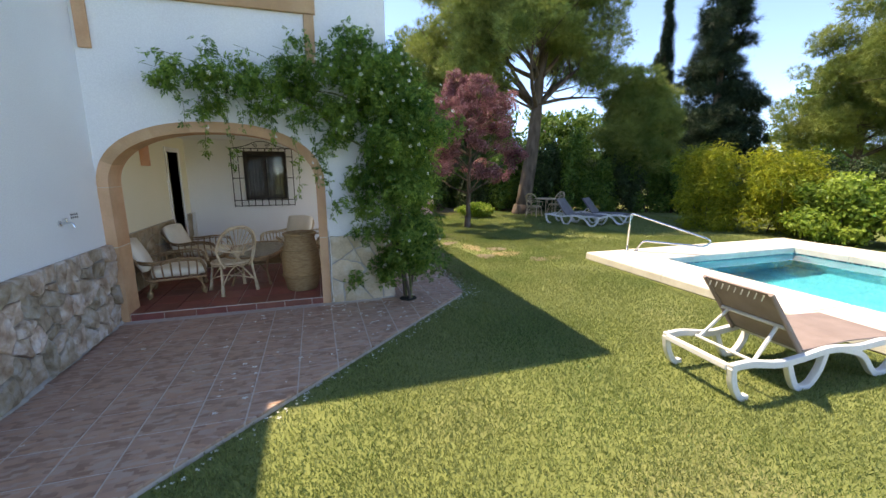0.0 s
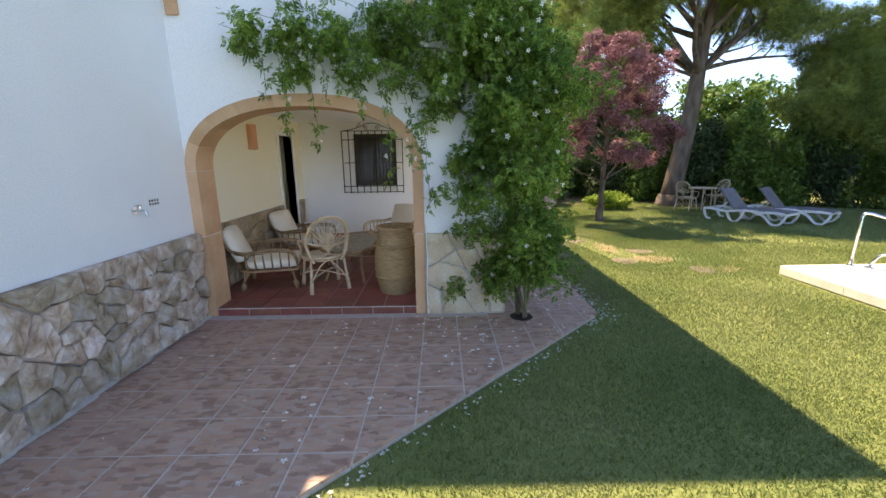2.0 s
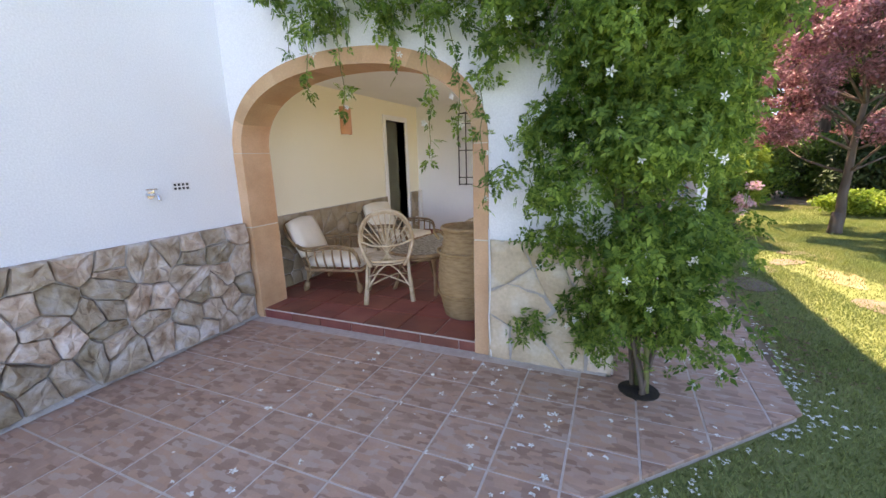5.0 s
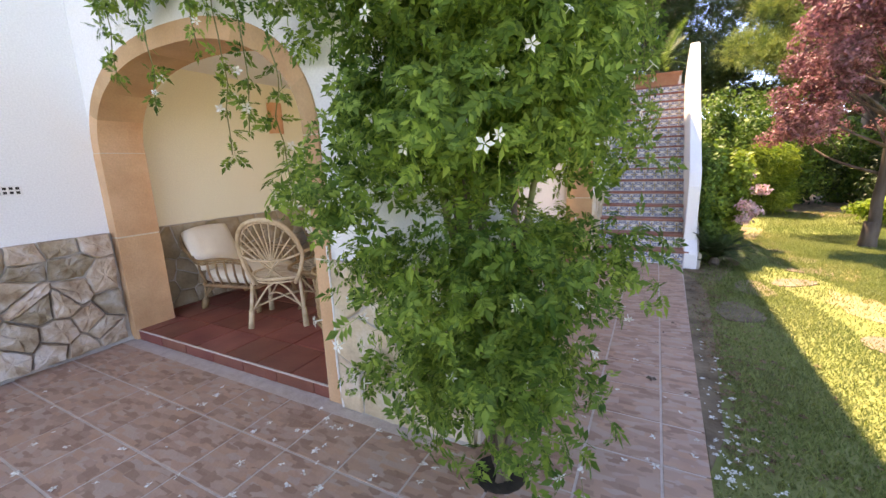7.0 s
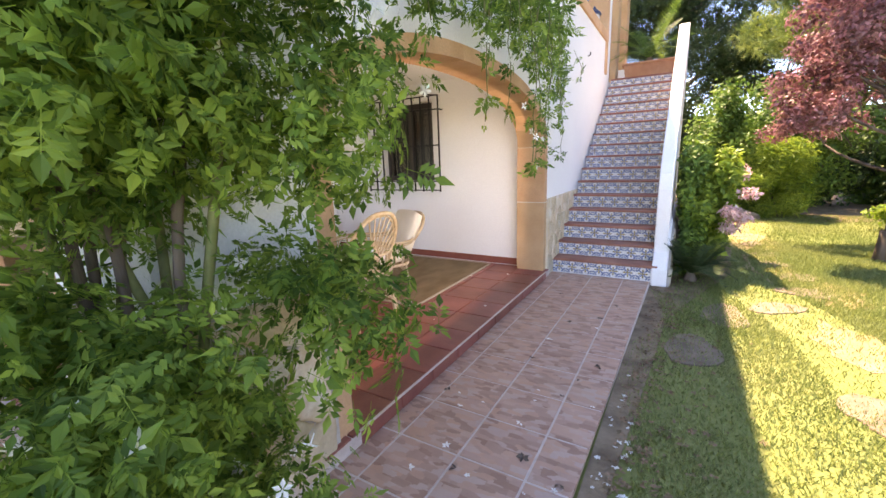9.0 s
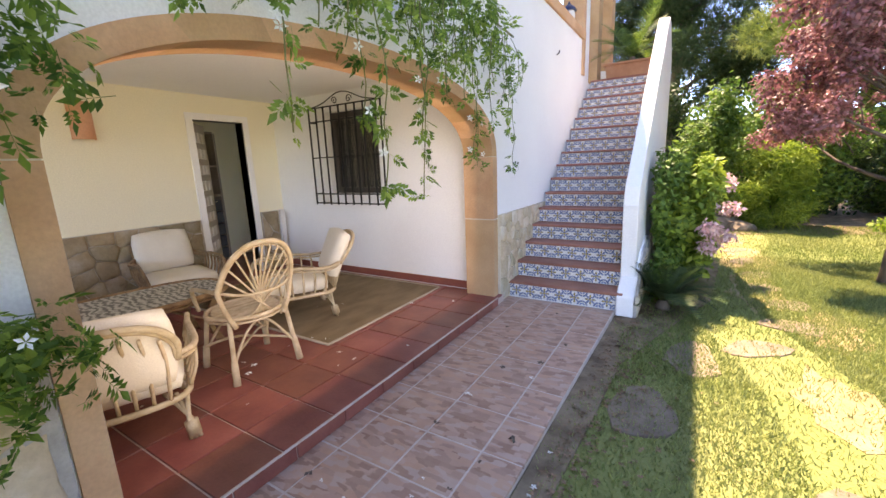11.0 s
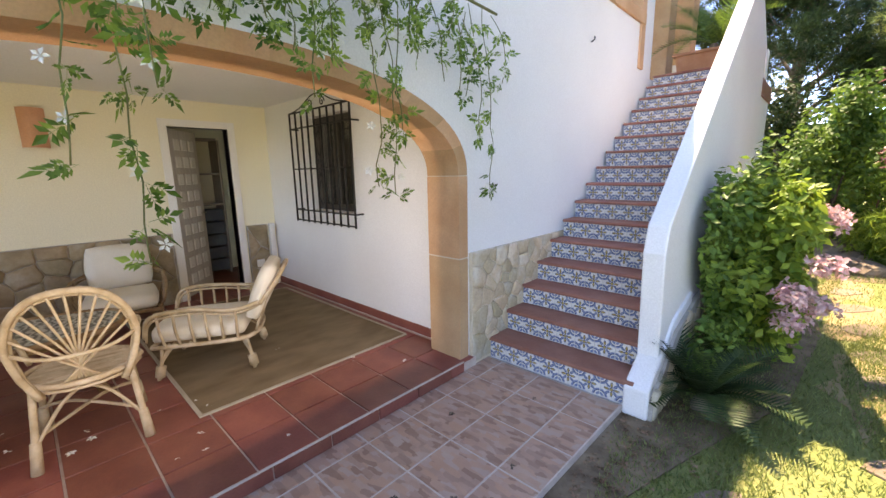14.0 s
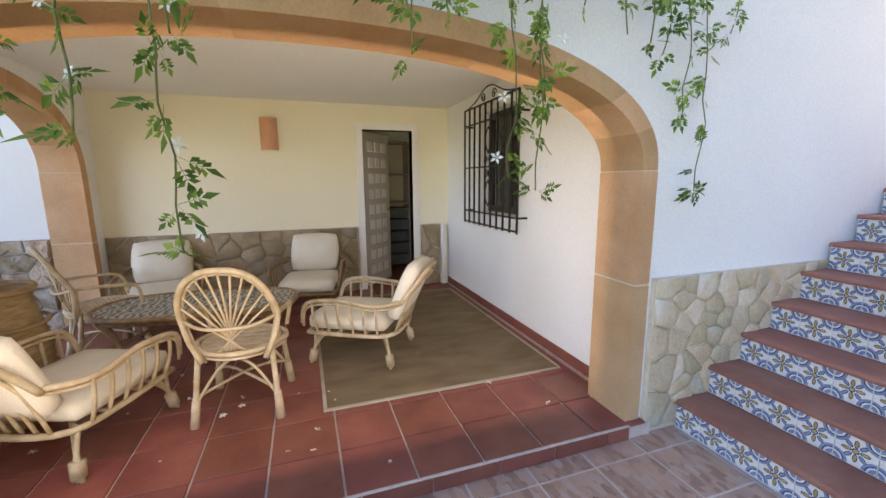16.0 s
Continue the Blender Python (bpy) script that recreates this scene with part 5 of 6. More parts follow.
part("plate", Geo().box((XIN0 + 0.055, 10.10, 0.36), (XIN0 + 0.075, 10.20, 0.46)), PLASTIC, sock, bevel=0.004)

# tap and vent on the long wall
tap = thing("garden_tap", "small grey metal garden tap on the white wall", "tap", pose(XA, 5.42, 1.29))
part("rosette", Geo().tube([(0, 0, 0), (0.012, 0, 0)], 0.028, 12), STEEL, tap)
part("spout", Geo().tube(bent((0.01, 0, 0), (0.06, 0, 0.005), (0.10, 0, 0), (0.115, 0, -0.04)), 0.011, 8), STEEL, tap, smooth=True)
part("lever", Geo().tube([(0.055, 0, 0), (0.055, 0, 0.04)], 0.008, 6).tube([(0.055, -0.05, 0.045), (0.055, 0.03, 0.045)], 0.006, 6), STEEL, tap)
vent = thing("wall_vent", "white wall vent with two rows of square holes", "vent", pose(XA, 5.60, 1.305))
part("plate", Geo().box((0, 0, 0), (0.004, 0.15, 0.07)), PLASTIC, vent)
# black squares on the plate; the darkness of open holes is their colour
for i in range(4):
    for j in range(2):
        part("hole", Geo().box((0.0045, 0.014 + i * 0.034, 0.010 + j * 0.03), (0.0055, 0.034 + i * 0.034, 0.028 + j * 0.03)), IRON, vent)
wire = thing("wall_cable", "thin white cable beside the arch", "cable")
part("cable", Geo().tube(bent((0.955, YB - 0.045, 1.0), (0.965, YB - 0.05, 0.6), (0.955, YB - 0.05, 0.3), (0.97, YB - 0.045, 0.02)), 0.006, 6), PLASTIC, wire, smooth=True)
hook = thing("wall_hook", "small dark iron hook in the white wall", "hook", pose(XC, 12.43, 2.89))
part("shaft", Geo().tube(bent((0, 0, 0), (0.03, 0, 0.01), (0.04, 0, 0.035), (0.03, 0.01, 0.05)), 0.007, 6), IRON, hook, smooth=True)

# upper landing: lantern, planter with a sago palm
lan = thing("ceramic_lantern", "blue and white ceramic lantern on the coping", "lantern", pose(1.60, 13.70, 3.551))
part("base", Geo().lathe([(0.06, 0), (0.07, 0.02), (0.04, 0.05)], 14), NAVY, lan)
part("globe", Geo().lathe([(0.05, 0.05), (0.09, 0.10), (0.10, 0.20), (0.08, 0.27)], 16), GLAZE, lan, smooth=True)
part("cap", Geo().lathe([(0.12, 0.26), (0.10, 0.30), (0.03, 0.36), (0.01, 0.40)], 16), NAVY, lan)
planter = thing("planter", "long terracotta planter on the landing", "planter", pose(2.42, 14.90, 2.838))
part("trough", Geo().prism([(-0.44, -0.14), (0.44, -0.14), (0.44, 0.14), (-0.44, 0.14)], lambda u, w, d: (u * (0.9 + d * 0.3), w * (0.9 + d * 0.3), d), 0, 0.30), POT, planter, bevel=0.012)
part("rim", Geo().box((-0.47, -0.17, 0.27), (0.47, 0.17, 0.31)), POT, planter, bevel=0.01)


def palm(name, label, at, fronds, ln, material, seed, lift=0.9):
    rnd = random.Random(seed)
    t = thing(name, label, "palm", at)
    part("stem", Geo().lathe([(0.06, -0.02), (0.07, 0.04), (0.04, 0.11)], 10), BARK, t)
    for i in range(fronds):
        a, e = i * 2.4, rnd.uniform(0.2, 1.0)
        l = ln * rnd.uniform(0.75, 1.1)
        g = Geo()
        pts = [Vector((math.cos(a) * l * k * (0.5 + 0.5 * e), math.sin(a) * l * k * (0.5 + 0.5 * e), 0.1 + l * (lift * (1.1 - e) + 0.5) * k - l * 0.75 * k * k * e)) for k in [q / 12 for q in range(13)]]
        g.tube(pts, [0.008 * (1 - q / 14) for q in range(13)], 4)
        side = Vector((-math.sin(a), math.cos(a), 0))
        for q in range(2, 13):
            w = l * 0.24 * math.sin(math.pi * (q + 1) / 15)
            d = (pts[q] - pts[q - 1]).normalized()
            for s in (-1, 1):
                for o in (0.0, 0.5):
                    b = pts[q - 1].lerp(pts[q], o)
                    tip = b + side * s * w + d * w * 0.5 + Vector((0, 0, w * 0.2))
                    g.add([b, b + d * 0.018, tip], [(0, 1, 2)])
        part("frond", g, material, t)
    return t


palm("sago_palm", "sago palm with stiff dark fronds in the planter", pose(2.42, 14.90, 3.12), 20, 0.85, LEAF, 5)
palm("sago_palm", "low sago palm in the earth bed by the stair foot", pose(3.32, 11.0, LAWN), 30, 0.62, DARKLEAF, 9, 0.5)


# ---- sun loungers ----
def sweep(pts, deep, wide):
    """One moulded bar of rectangular section along a line that lies in an x-z plane."""
    verts, n = [], len(pts)
    for i, p in enumerate(pts):
        d = (pts[min(i + 1, n - 1)] - pts[max(i - 1, 0)]).normalized()
        up, w = Vector((-d.z, 0, d.x)) * deep, Vector((0, wide, 0))
        verts += [p - up - w, p - up + w, p + up + w, p + up - w]
    faces = [(4 * i + k, 4 * i + (k + 1) % 4, 4 * i + 4 + (k + 1) % 4, 4 * i + 4 + k) for i in range(n - 1) for k in range(4)]
    return Geo().add(verts, faces + [(3, 2, 1, 0), (4 * n - 4, 4 * n - 3, 4 * n - 2, 4 * n - 1)])


def lounger(label, at, sling, group=""):
    """White moulded lounger with a sling; the head end lies at local -x, the length runs along +x."""
    t = thing("sun_lounger", label, "sun lounger", at, group)
    for s in (-1, 1):
        y = s * 0.33
        side = bent((-0.95, y, 0.30), (-0.75, y, 0.31), (-0.45, y, 0.27), (-0.2, y, 0.29), (0.1, y, 0.33), (0.45, y, 0.31), (0.75, y, 0.33), (0.98, y, 0.30))
        g = sweep(side, 0.03, 0.025)
        part("side_rail", g, PLASTIC, t, bevel=0.008)
        for line in (((-0.93, 0.30), (-0.90, 0.15), (-0.82, 0.03), (-0.74, 0.02)), ((-0.35, 0.28), (-0.28, 0.12), (-0.20, 0.02), (-0.08, 0.03), (0.02, 0.16), (0.06, 0.32)), ((0.25, 0.32), (0.5, 0.24), (0.66, 0.08), (0.74, 0.03), (0.86, 0.05), (0.95, 0.18), (0.98, 0.30))):
            pts = bent(*[(x, y, z) for x, z in line], n=4)
            g = sweep(pts, 0.028, 0.026)
            part("leg", g, PLASTIC, t, bevel=0.008)
    for x in (-0.94, -0.05, 0.97):
        part("crossbar", Geo().box((x - 0.025, -0.306, 0.27), (x + 0.025, 0.306, 0.32)), PLASTIC, t, bevel=0.008)
    part("sling_seat", Geo().prism([(-0.18, 0.335), (0.35, 0.365), (0.98, 0.345), (0.98, 0.357), (0.35, 0.377), (-0.18, 0.348)], lambda u, w, d: (u, d, w), -0.31, 0.31), sling, t, "taut sling fabric")
    a, b = Vector((-0.16, 0, 0.34)), Vector((-0.58, 0, 0.86))
    nn = Vector((0.85, 0, 0.52)) * 0.008
    g = Geo().add([a + Vector((0, -0.31, 0)) - nn, a + Vector((0, 0.31, 0)) - nn, b + Vector((0, 0.31, 0)) - nn, b + Vector((0, -0.31, 0)) - nn,
                   a + Vector((0, -0.31, 0)) + nn, a + Vector((0, 0.31, 0)) + nn, b + Vector((0, 0.31, 0)) + nn, b + Vector((0, -0.31, 0)) + nn],
                  [(0, 1, 2, 3), (7, 6, 5, 4), (0, 4, 5, 1), (1, 5, 6, 2), (2, 6, 7, 3), (3, 7, 4, 0)])
    part("sling_back", g, sling, t, "raised sling back rest")
    for s in (-1, 1):
        part("back_rail", Geo().tube([a + Vector((-0.02, s * 0.30, -0.02)), b + Vector((-0.02, s * 0.30, 0.0))], 0.018, 8), sling, t)
        part("strut", Geo().tube([a.lerp(b, 0.40) + Vector((-0.03, s * 0.22, 0)), (-0.62, s * 0.26, 0.28)], 0.016, 7), PLASTIC, t)
    part("back_bar", Geo().tube([a.lerp(b, 0.40) + Vector((-0.03, -0.30, 0)), a.lerp(b, 0.40) + Vector((-0.03, 0.30, 0))], 0.016, 7), PLASTIC, t)
    part("strut_bar", Geo().tube([(-0.62, -0.30, 0.28), (-0.62, 0.30, 0.28)], 0.014, 7), PLASTIC, t)
    for i in range(9):
        p = a.lerp(b, 0.97) + Vector((-0.02, -0.24 + i * 0.06, -0.01))
        part("lacing", Geo().tube([p, p + Vector((0.01, 0.02, -0.05))], 0.005, 5), PLASTIC, t)
    return t


lounger("white plastic sun lounger with taupe sling on the lawn", pose(4.81, 3.14, LAWN, 0, 0, -3), SLING)
lounger("white plastic sun lounger with grey sling in tree shade", pose(9.35, 12.6, LAWN, 0, 0, -62), GREYSLING, "far loungers")
lounger("white plastic sun lounger with grey sling in tree shade", pose(10.5, 12.7, LAWN, 0, 0, -58), GREYSLING, "far loungers")
fan_chair("rattan garden chair under the pine", pose(9.15, 15.0, LAWN, 0, 0, -60), "garden chairs")
fan_chair("rattan garden chair under the pine", pose(10.5, 15.6, LAWN, 0, 0, 100), "garden chairs")
tb = thing("garden_table", "small round garden table under the pine", "table", pose(9.85, 15.3, LAWN))
part("tabletop", Geo().lathe([(0.42, 0.68), (0.43, 0.70), (0.42, 0.715)], 24), WICKER, tb)
for k in range(3):
    a = k * math.tau / 3
    part("leg", Geo().tube([(0.3 * math.cos(a), 0.3 * math.sin(a), 0.68), (0.32 * math.cos(a), 0.32 * math.sin(a), 0)], 0.02, 7), WICKER, tb)

# ---- jasmine on the corner ----
vine = thing("jasmine", "climbing white jasmine on the corner pier and arches", "climber")
rnd = random.Random(12)
cs, rs = [], []
def blob(x, y, z, r, n, k=0.5):
    for _ in range(n):
        cs.append([x + rnd.gauss(0, r * 0.55), y + rnd.gauss(0, r * 0.55), z + rnd.gauss(0, r * 0.55)])
        q = r * rnd.uniform(0.36, 0.68) * 2 * k
        rs.append([q, q, q * 0.85])
for z, r, x, y in ((0.55, 0.36, 1.9, 6.1), (0.8, 0.46, 1.95, 6.12), (1.1, 0.52, 1.95, 6.12), (1.45, 0.55, 2.02, 6.14), (1.8, 0.56, 2.05, 6.2), (2.15, 0.56, 2.0, 6.2), (2.5, 0.54, 1.9, 6.2), (2.85, 0.48, 1.8, 6.15), (3.12, 0.30, 1.6, 6.1)):
    blob(x - 0.08, y, z, r * 0.95, 13, 0.45)
for x, z, r in ((1.55, 3.05, 0.32), (1.3, 2.75, 0.36), (1.15, 3.02, 0.30), (0.9, 2.82, 0.34), (0.65, 2.98, 0.28), (0.45, 2.80, 0.32), (0.1, 2.84, 0.30), (-0.2, 2.78, 0.26), (-0.45, 2.76, 0.22), (-0.65, 2.80, 0.15), (0.95, 2.50, 0.22), (0.55, 2.55, 0.20), (0.15, 2.56, 0.18), (-0.25, 2.50, 0.16), (1.15, 2.25, 0.24), (1.35, 2.4, 0.30), (1.4, 2.1, 0.26), (1.45, 1.8, 0.24), (1.5, 1.4, 0.22), (1.75, 2.45, 0.36), (1.8, 2.1, 0.36)):
    blob(x, 6.03, z, r, 9)
for y, z, r in ((6.6, 2.6, 0.44), (6.6, 2.2, 0.44), (6.6, 1.8, 0.42), (6.6, 1.4, 0.40), (6.85, 2.5, 0.30), (7.2, 2.62, 0.28), (7.6, 2.55, 0.28), (8.0, 2.52, 0.26), (8.4, 2.5, 0.24), (8.8, 2.5, 0.22), (9.2, 2.5, 0.20), (9.55, 2.5, 0.16), (6.7, 1.0, 0.30)):
    blob(2.04, y, z, r * 0.92, 4 if y < 6.8 else 6)
cs = [[c[0] if c[1] < YB else max(c[0], XC + 0.10), c[1] if c[0] > XC + 0.05 else min(c[1], YB - 0.10), max(c[2], 0.35)] for c in cs]
leaves("foliage", cs, rs, 28000, 0.086, JASMINE, vine, "pinnate", 0.35, fill=0.05)["kind"] = "stuff"
# woody stems
for i in range(9):
    a = rnd.uniform(0, math.tau)
    s = Vector((1.97 + 0.06 * math.cos(a), 6.10 + 0.06 * math.sin(a), -0.02))
    e = Vector((1.9 + rnd.uniform(-0.25, 0.2), 6.14 + rnd.uniform(-0.1, 0.3), rnd.uniform(1.8, 2.9)))
    part("stem", Geo().tube(bent(s, s.lerp(e, 0.3) + Vector((rnd.uniform(-0.1, 0.1), rnd.uniform(-0.1, 0.1), 0)), s.lerp(e, 0.65) + Vector((rnd.uniform(-0.12, 0.12), rnd.uniform(-0.12, 0.12), 0)), e), 0.015, 6), BARK if i % 2 else STEM, vine, smooth=True)
for a, b, c in (((1.75, 6.1, 2.3), (1.1, 6.08, 2.7), (-0.3, 6.1, 2.72)), ((1.9, 6.4, 2.4), (1.95, 8.2, 2.70), (1.88, 10.6, 2.68)), ((1.6, 6.08, 2.0), (1.2, 6.0, 2.2), (0.6, 6.1, 2.75)), ((1.95, 6.6, 2.6), (2.4, 7.3, 2.72), (2.42, 8.7, 2.6)), ((1.95, 6.5, 2.5), (2.5, 7.0, 2.6), (2.55, 7.9, 2.62))):
    part("stem", Geo().tube(bent(a, b, c), 0.010, 6), STEM, vine, smooth=True)


SPRIGS = []


def strand(p, ln, sway, seed, sp=0.11):
    r = random.Random(seed)
    pts, q = [], Vector(p)
    n = max(3, int(ln / sp))
    for i in range(n + 1):
        k = i / n
        pts.append(Vector(p) + Vector(sway) * math.sin(k * 2.2) + Vector((r.uniform(-0.015, 0.015), r.uniform(-0.015, 0.015), -ln * k)))
    part("strand", Geo().tube(bent(*pts, n=2), 0.0028, 4), STEM, vine, smooth=True)
    SPRIGS.extend([list(t) for t in pts[1:] for _ in (0, 1)])
    return pts


tips = []
for i, (x, y, z, ln, sw) in enumerate((
        (2.35, 7.35, 2.6, 0.6, 0.05), (2.30, 7.55, 2.6, 1.0, -0.06), (2.42, 7.75, 2.6, 1.2, 0.08), (2.25, 7.95, 2.6, 0.9, -0.05), (2.40, 8.08, 2.6, 1.0, 0.06),
        (2.30, 8.22, 2.62, 1.3, 0.05), (2.42, 8.36, 2.55, 0.75, -0.06), (2.20, 8.5, 2.6, 0.5, 0.06), (2.25, 8.72, 2.55, 0.45, -0.04), (2.20, 8.86, 2.62, 0.75, 0.05),
        (2.10, 9.02, 2.6, 0.5, 0.05), (2.05, 9.22, 2.6, 1.1, 0.10), (2.0, 9.4, 2.6, 1.15, 0.08), (1.95, 9.62, 2.6, 0.4, 0.10), (1.92, 9.85, 2.62, 0.5, 0.10),
        (1.90, 10.1, 2.66, 0.6, 0.1), (1.89, 10.25, 2.66, 0.85, 0.10), (1.88, 10.42, 2.68, 1.25, 0.08), (1.88, 10.55, 2.66, 0.45, 0.12), (2.30, 7.15, 2.55, 0.5, 0.05),
        (2.20, 7.65, 2.5, 0.5, 0.1), (2.15, 8.0, 2.5, 0.4, -0.1), (2.1, 8.4, 2.5, 0.35, 0.1), (2.05, 8.8, 2.5, 0.3, 0.08), (2.4, 6.95, 2.5, 0.4, 0.05))):
    tips.append(strand((x, y, z), ln, (0.04, sw, 0), 200 + i)[-1])
spray = random.Random(77)
for i in range(26):
    y = 7.0 + i * 0.125
    p = (2.42 - 0.15 * max(0, y - 8.2) - spray.uniform(0, 0.3), y, spray.uniform(2.35, 2.75))
    tips.append(strand(p, spray.uniform(0.2, 0.6), (spray.uniform(-0.05, 0.1), spray.uniform(-0.25, 0.25), 0), 300 + i, 0.09)[-1])
for i, (x, z, ln) in enumerate(((-0.55, 2.65, 0.35), (-0.35, 2.6, 0.6), (0.05, 2.55, 0.3), (0.35, 2.5, 0.45), (0.6, 2.4, 0.9), (0.8, 2.3, 0.7), (-0.1, 2.5, 0.75), (0.95, 2.0, 0.8))):
    tips.append(strand((x, 6.0 - 0.05 * (i % 3), z), ln, (0.05, -0.02, 0), 240 + i)[-1])
for i, (x, z) in enumerate(((-0.7, 2.85), (-0.5, 2.98), (-0.2, 3.05), (0.2, 3.1), (0.6, 3.12), (1.0, 3.2))):
    p = Vector((x + 0.35, 6.08, z - 0.15))
    e = Vector((x - 0.15, 6.02, z + 0.05))
    part("strand", Geo().tube([p, p.lerp(e, 0.5) + Vector((0, 0, 0.03)), e], 0.0028, 4), STEM, vine)
    SPRIGS.extend([list(p.lerp(e, k / 4)) for k in range(5)])
leaves("sprig_mass", SPRIGS, [[0.02, 0.02, 0.012]] * len(SPRIGS), int(len(SPRIGS) * 2.0), 0.082, JASMINE, vine, "pinnate", 0.5)["kind"] = "stuff"

# blossoms: five narrow petals
bl = Geo()
for k in range(5):
    a = k * math.tau / 5
    c, s = math.cos(a), math.sin(a)
    def at5(u, w, z):
        return (c * u - s * w, s * u + c * w, z)
    bl.add([at5(0.002, 0, 0), at5(0.011, 0.0055, 0.003), at5(0.022, 0, 0.001), at5(0.011, -0.0055, 0.003)], [(0, 1, 2, 3)])
bl.tube([(0, 0, -0.022), (0, 0, 0.001)], 0.0015, 4)
blossom = bl.mesh("blossom", PETAL)
for i in range(430):
    if i < 350:
        k = rnd.randrange(len(cs))
        d = Vector((rnd.gauss(0, 1) + 0.6, rnd.gauss(0, 1) - 0.8, rnd.gauss(0, 0.8))).normalized()
        p = Vector(cs[k]) + Vector([d[j] * rs[k][j] * 1.25 for j in range(3)])
    else:
        p = tips[i % len(tips)] + Vector((rnd.uniform(-0.05, 0.05), rnd.uniform(-0.05, 0.05), rnd.uniform(-0.02, 0.35)))
        d = Vector((0.8, -0.5, rnd.uniform(-0.3, 0.4)))
    m = Matrix.Translation(p) @ d.to_track_quat("Z", "Y").to_matrix().to_4x4() @ Matrix.Scale(rnd.uniform(0.95, 1.4), 4)
    link("blossom", blossom, vine, at=m)

# raised disc at its foot, a planting hole's darkness put into its colour
structure("ground_planting", Geo().lathe([(0.13, -0.005), (0.12, 0.004), (0.02, 0.008)], 14, (1.98, 6.10, 0)), SOIL, "earth disc with a planting hole's darkness in its colour")


def litter(name, label, count, place, size, material, seed, curl=0.5):
    r = random.Random(seed)
    g = Geo()
    for _ in range(count):
        x, y, z = place(r)
        a, s = r.uniform(0, math.tau), size * r.uniform(0.6, 1.3)
        n = r.choice((2, 3, 5))
        for k in range(n):
            b = a + k * math.tau / 5
            c, q = math.cos(b), math.sin(b)
            g.add([(x, y, z + 0.003), (x + s * (0.5 * c - 0.28 * q), y + s * (0.5 * q + 0.28 * c), z + s * curl * r.random()), (x + s * c, y + s * q, z + 0.004), (x + s * (0.5 * c + 0.28 * q), y + s * (0.5 * q - 0.28 * c), z + s * curl * r.random())], [(0, 1, 2, 3)])
    return tagged(part(name, g, material, None), label, "litter", kind="stuff")


def on_paving(r):
    while True:
        x, y = r.gauss(1.6, 1.2), r.gauss(5.6, 1.4)
        if y > 6.15 and x < 1.9 or x < -1.4 or x > edge_x(y) - 0.04 or y > 10.4:
            continue
        return x, y, 0.001


def by_edge(r):
    y = 2.9 + abs(r.gauss(0, 2.6)) if r.random() < 0.4 else r.gauss(6.1, 0.9)
    return edge_x(y) + 0.03 + abs(r.gauss(0, 0.10)), y, LAWN + 0.015


litter("fallen_petals", "fallen white jasmine blossoms on the tiles", 170, on_paving, 0.022, PETAL, 5)
litter("fallen_petals", "fallen white jasmine blossoms on the grass edge", 280, by_edge, 0.018, PETAL, 6)
litter("fallen_petals", "fallen white jasmine blossoms on the porch floor", 26, lambda r: (r.uniform(0.2, 1.75), r.uniform(7.0, 10.0), FLOOR + 0.001), 0.022, PETAL, 7)
litter("dry_leaves", "dry brown leaves on the earth bed", 900, lambda r: (2.95 + abs(r.gauss(0, 0.22)), r.uniform(6.7, 12), LAWN + 0.013), 0.022, DRYLEAF, 8)
litter("dry_leaves", "few dark dry leaves on the tiles", 14, lambda r: (r.uniform(1.9, 2.8), r.uniform(7, 10.4), 0.001), 0.03, BARK, 9)

# ---- stepping stones and rocks ----
for i, (x, y, r0) in enumerate(((3.32, 9.05, 0.33), (3.58, 9.95, 0.33), (4.02, 10.35, 0.28), (4.35, 11.0, 0.28), (4.42, 11.65, 0.25), (4.28, 12.25, 0.22), (4.28, 12.85, 0.24), (4.2, 13.6, 0.25), (4.15, 14.4, 0.25), (4.1, 15.2, 0.24), (4.85, 9.3, 0.30), (4.25, 8.6, 0.3), (5.2, 8.0, 0.26))):
    poly = []
    for k in range(15):
        a = math.tau * k / 15
        q = r0 * (1.0 + 0.16 * math.sin(2 * a + i) + 0.10 * math.sin(3 * a + 2 * i)) * rnd.uniform(0.92, 1.08)
        poly.append((q * math.cos(a) * 1.15, q * math.sin(a) * 0.85))
    st = part("stepping_stone", Geo().prism(poly, lambda u, w, d: (u * 0.72, w * 0.72, d), -0.03, 0.011, bevel=0.006), PATHSTONE, None, at=pose(x, y, LAWN, 0, 0, rnd.uniform(0, 90)))
    tagged(st, "flat irregular flagstone set in the lawn", "stepping stone", "garden path stones")
for i in range(26):
    x, y = 4.0 + rnd.gauss(0, 0.28), 16.9 + rnd.gauss(0, 0.35) + i * 0.02
    z = LAWN + max(0, (y - 16.9)) * 0.35
    r0 = rnd.uniform(0.14, 0.30)
    bm = bmesh.new()
    bmesh.ops.create_icosphere(bm, subdivisions=2, radius=r0)
    for v in bm.verts:
        v.co *= 1 + 0.35 * noise.noise(v.co * 4 + Vector((i, 0, 0)))
        v.co.z *= 0.65
    me = bpy.data.meshes.new("rock")
    bm.to_mesh(me)
    bm.free()
    me.materials.append(PATHSTONE)
    tagged(link("rock", me, at=pose(x, y, z + r0 * 0.2, 0, 0, rnd.uniform(0, 360))), "pale rough garden rock on the bank", "rock", "bank rocks")
g = Geo().prism([(2.9, 15.5), (5.2, 16.3), (9, 17.5), (16, 18), (16, 26), (0, 26), (0, 17)], lambda u, w, d: (u, w, d), -0.5, LAWN + 0.005)
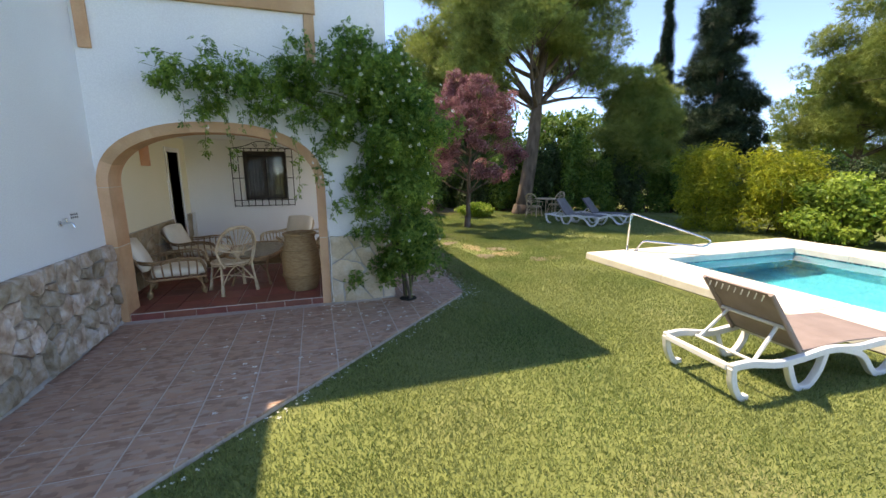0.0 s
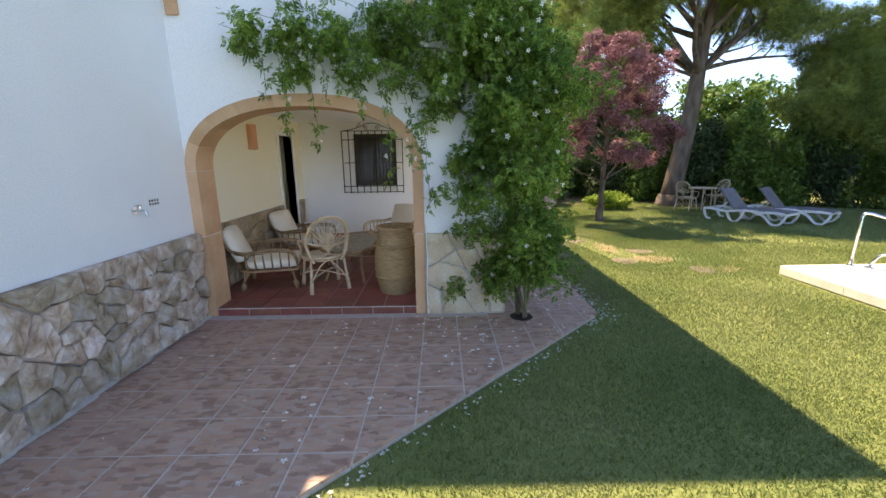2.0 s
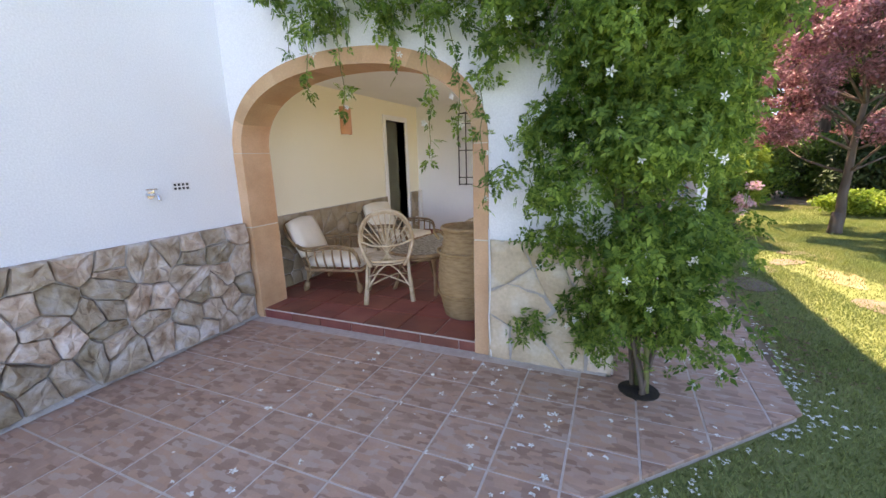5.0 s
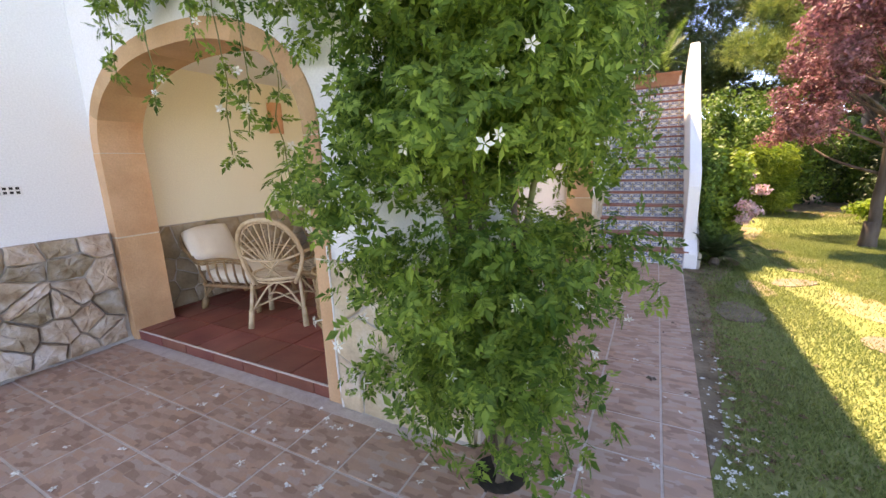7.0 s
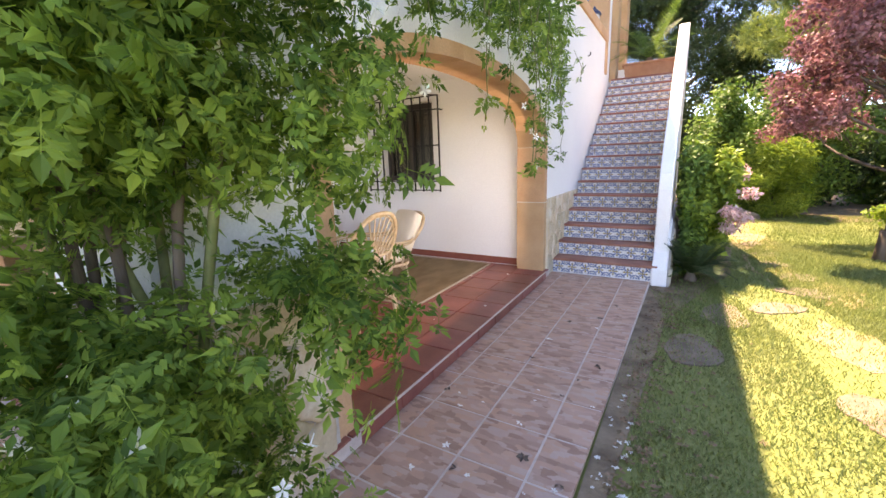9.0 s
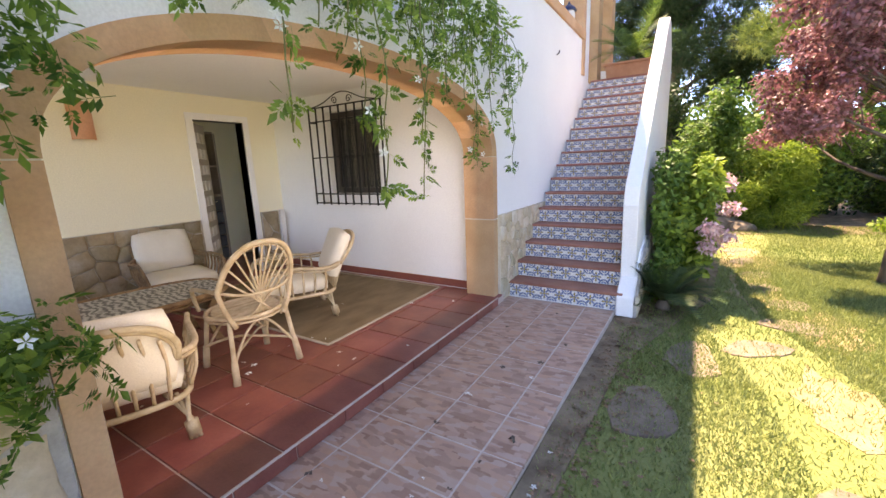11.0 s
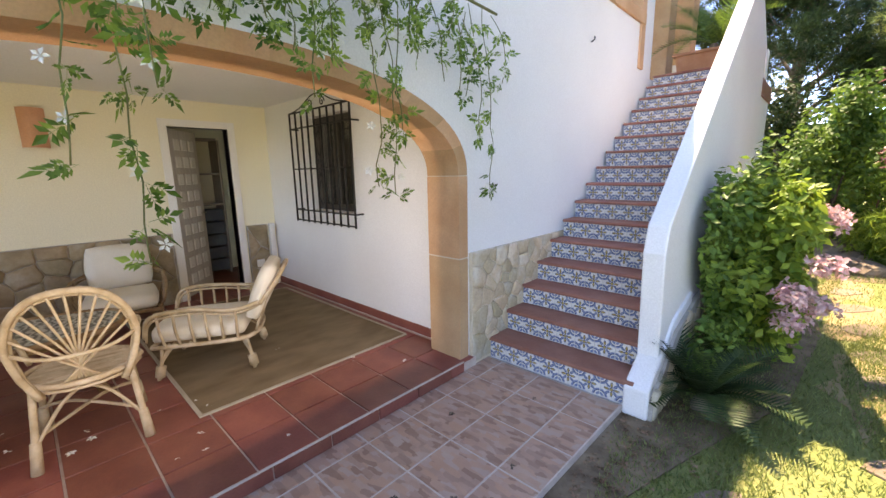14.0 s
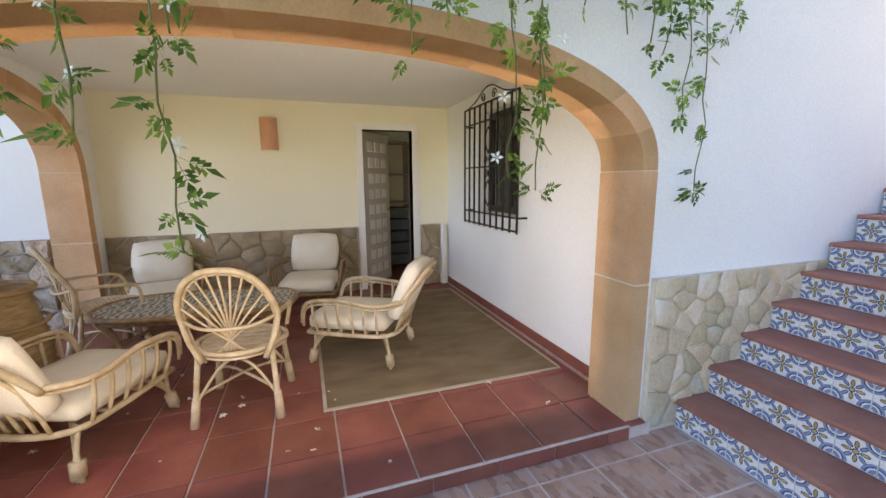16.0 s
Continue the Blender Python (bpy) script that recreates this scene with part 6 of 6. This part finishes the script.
structure("ground_bank", g, DIRT, "dark earth bank under the trees")

# ---- stones, tiles ----
stones(plinth, lambda u, v, d: (XA + 0.03 + d, u - 0.6, v + 0.03), 6.78, 0.925, 0.215, STONE, gap=0.004, proud=0.042, seed=3)
stones(pier_s, lambda u, v, d: (0.95 + u, YB - 0.03 - d, v + 0.01), 0.86, 0.91, 0.26, PALE_STONE, gap=0.006, proud=0.018, seed=4)
stones(pier_e, lambda u, v, d: (XC + 0.03 + d, YB - 0.03 + u, v + 0.01), 0.65, 0.91, 0.26, PALE_STONE, gap=0.006, proud=0.018, seed=5)
stones(plinth_st, lambda u, v, d: (XC + 0.03 + d, 10.40 + u, v + 0.02), 1.52, 0.92, 0.16, PALE_STONE, gap=0.003, proud=0.012, seed=6)
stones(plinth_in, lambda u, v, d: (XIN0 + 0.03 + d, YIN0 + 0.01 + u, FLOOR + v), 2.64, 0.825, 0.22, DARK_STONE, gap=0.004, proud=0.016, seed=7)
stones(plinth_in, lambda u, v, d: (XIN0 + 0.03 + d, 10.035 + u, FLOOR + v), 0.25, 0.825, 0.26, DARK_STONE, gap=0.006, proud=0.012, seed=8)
stones(foot, lambda u, v, d: (SX1 + 0.185 + d, 10.63 + u, v - 0.05), 2.85, 0.62, 0.22, PALE_STONE, gap=0.006, proud=0.015, seed=9, limit=lambda u, v: v < 0.12 + u * 0.42)

# porch floor tiles, with a bullnose row along the open sides
tile_me = Geo().prism([(-T / 2 + 0.006, -T / 2 + 0.006), (T / 2 - 0.006, -T / 2 + 0.006), (T / 2 - 0.006, T / 2 - 0.006), (-T / 2 + 0.006, T / 2 - 0.006)], lambda u, w, d: (u, w, d), -0.012, 0.0, bevel=0.003).mesh("tile", TERRA)
j = 0
y = YB + 0.012
while y < YIN1 - 0.05:
    x = 1.84
    y1 = min(y + T, YIN1)
    while x > XIN0 + 0.05:
        x0 = max(x - T, XIN0)
        if not (x > 1.45 and (y1 < 6.9)):
            if y1 - y > T - 0.01 and x - x0 > T - 0.01:
                link("tile", tile_me, floor, at=pose((x + x0) / 2, (y + y1) / 2, FLOOR + rnd.uniform(-0.001, 0.0)))
            else:
                part("tile", Geo().prism([(x0 + 0.006, y + 0.006), (x - 0.006, y + 0.006), (x - 0.006, y1 - 0.006), (x0 + 0.006, y1 - 0.006)], lambda u, w, d: (u, w, d), FLOOR - 0.012, FLOOR, bevel=0.003), TERRA, floor)
        x -= T
    y += T
k = 7.0
while k < 10.25:
    e = min(k + 0.345, 10.26)
    part("riser_tile", Geo().prism([(k + 0.004, 0.004), (e - 0.004, 0.004), (e - 0.004, FLOOR - 0.006), (k + 0.004, FLOOR - 0.006)], lambda u, w, d: (1.828 + d, u, w), 0.0, 0.012, bevel=0.003), TERRA, floor)
    k += 0.345
k = -1.385
while k < 0.82:
    e = min(k + 0.345, 0.835)
    part("riser_tile", Geo().prism([(k + 0.004, 0.004), (e - 0.004, 0.004), (e - 0.004, FLOOR - 0.006), (k + 0.004, FLOOR - 0.006)], lambda u, w, d: (u, YB + 0.012 - d, w), 0.0, 0.012, bevel=0.003), TERRA, floor)
    k += 0.345

# patterned riser tiles
TW, TH2 = (SX1 - SX0 - 0.004) / 7, RISE - 0.032
rt = Geo()
def facing(u, w, d):
    return (u, -d, w)
hw, hh = TW / 2 - 0.0012, TH2 / 2 - 0.001
rt.prism([(-hw, -hh), (hw, -hh), (hw, hh), (-hw, hh)], facing, 0.0, 0.008, bevel=0.0015)
def ellipse(cu, cw, a, b, rot, n=8):
    return [(cu + a * math.cos(q) * math.cos(rot) - b * math.sin(q) * math.sin(rot), cw + a * math.cos(q) * math.sin(rot) + b * math.sin(q) * math.cos(rot)) for q in [math.tau * k / n for k in range(n)]]
def flat(poly, d, slot):
    rt.add([facing(u, w, d) for u, w in poly], [tuple(range(len(poly)))], slot)
for k in range(8):
    a = k * math.tau / 8
    r0 = 0.034 if k % 2 == 0 else 0.038
    flat(ellipse(r0 * math.cos(a), r0 * math.sin(a), 0.021, 0.010, a), 0.0086, 2)
    flat(ellipse(r0 * math.cos(a), r0 * math.sin(a), 0.016, 0.0062, a), 0.0089, 3 if k % 2 == 0 else 1)
flat(ellipse(0, 0, 0.015, 0.015, 0, 10), 0.0092, 2)
flat(ellipse(0, 0, 0.010, 0.010, 0, 8), 0.0095, 3)
for su in (-1, 1):
    for sw in (-1, 1):
        n = 8
        for r0, r1, sl in ((0.052, 0.040, 1), (0.040, 0.034, 2), (0.026, 0.008, 1)):
            cu, cw = su * hw * 0.98, sw * hh * 0.98
            arc = [(cu - su * r0 * math.cos(q), cw - sw * r0 * math.sin(q)) for q in [math.pi / 2 * k / n for k in range(n + 1)]]
            arc += [(cu - su * r1 * math.cos(q), cw - sw * r1 * math.sin(q)) for q in [math.pi / 2 * k / n for k in range(n, -1, -1)]]
            k2 = len(arc)
            vs = [facing(u, w, 0.0086) for u, w in arc]
            rt.add(vs, [(q, q + 1, k2 - 2 - q, k2 - 1 - q) for q in range(n)], sl)
rmesh = rt.mesh("riser_tile", GLAZE, BLUEGLAZE, NAVY, YELLOWGLAZE)
for i in range(NS):
    for k in range(7):
        link("riser_tile", rmesh, stair, at=pose(SX0 + 0.002 + TW * (k + 0.5), SY + i * GO, i * RISE + TH2 / 2 + 0.001))
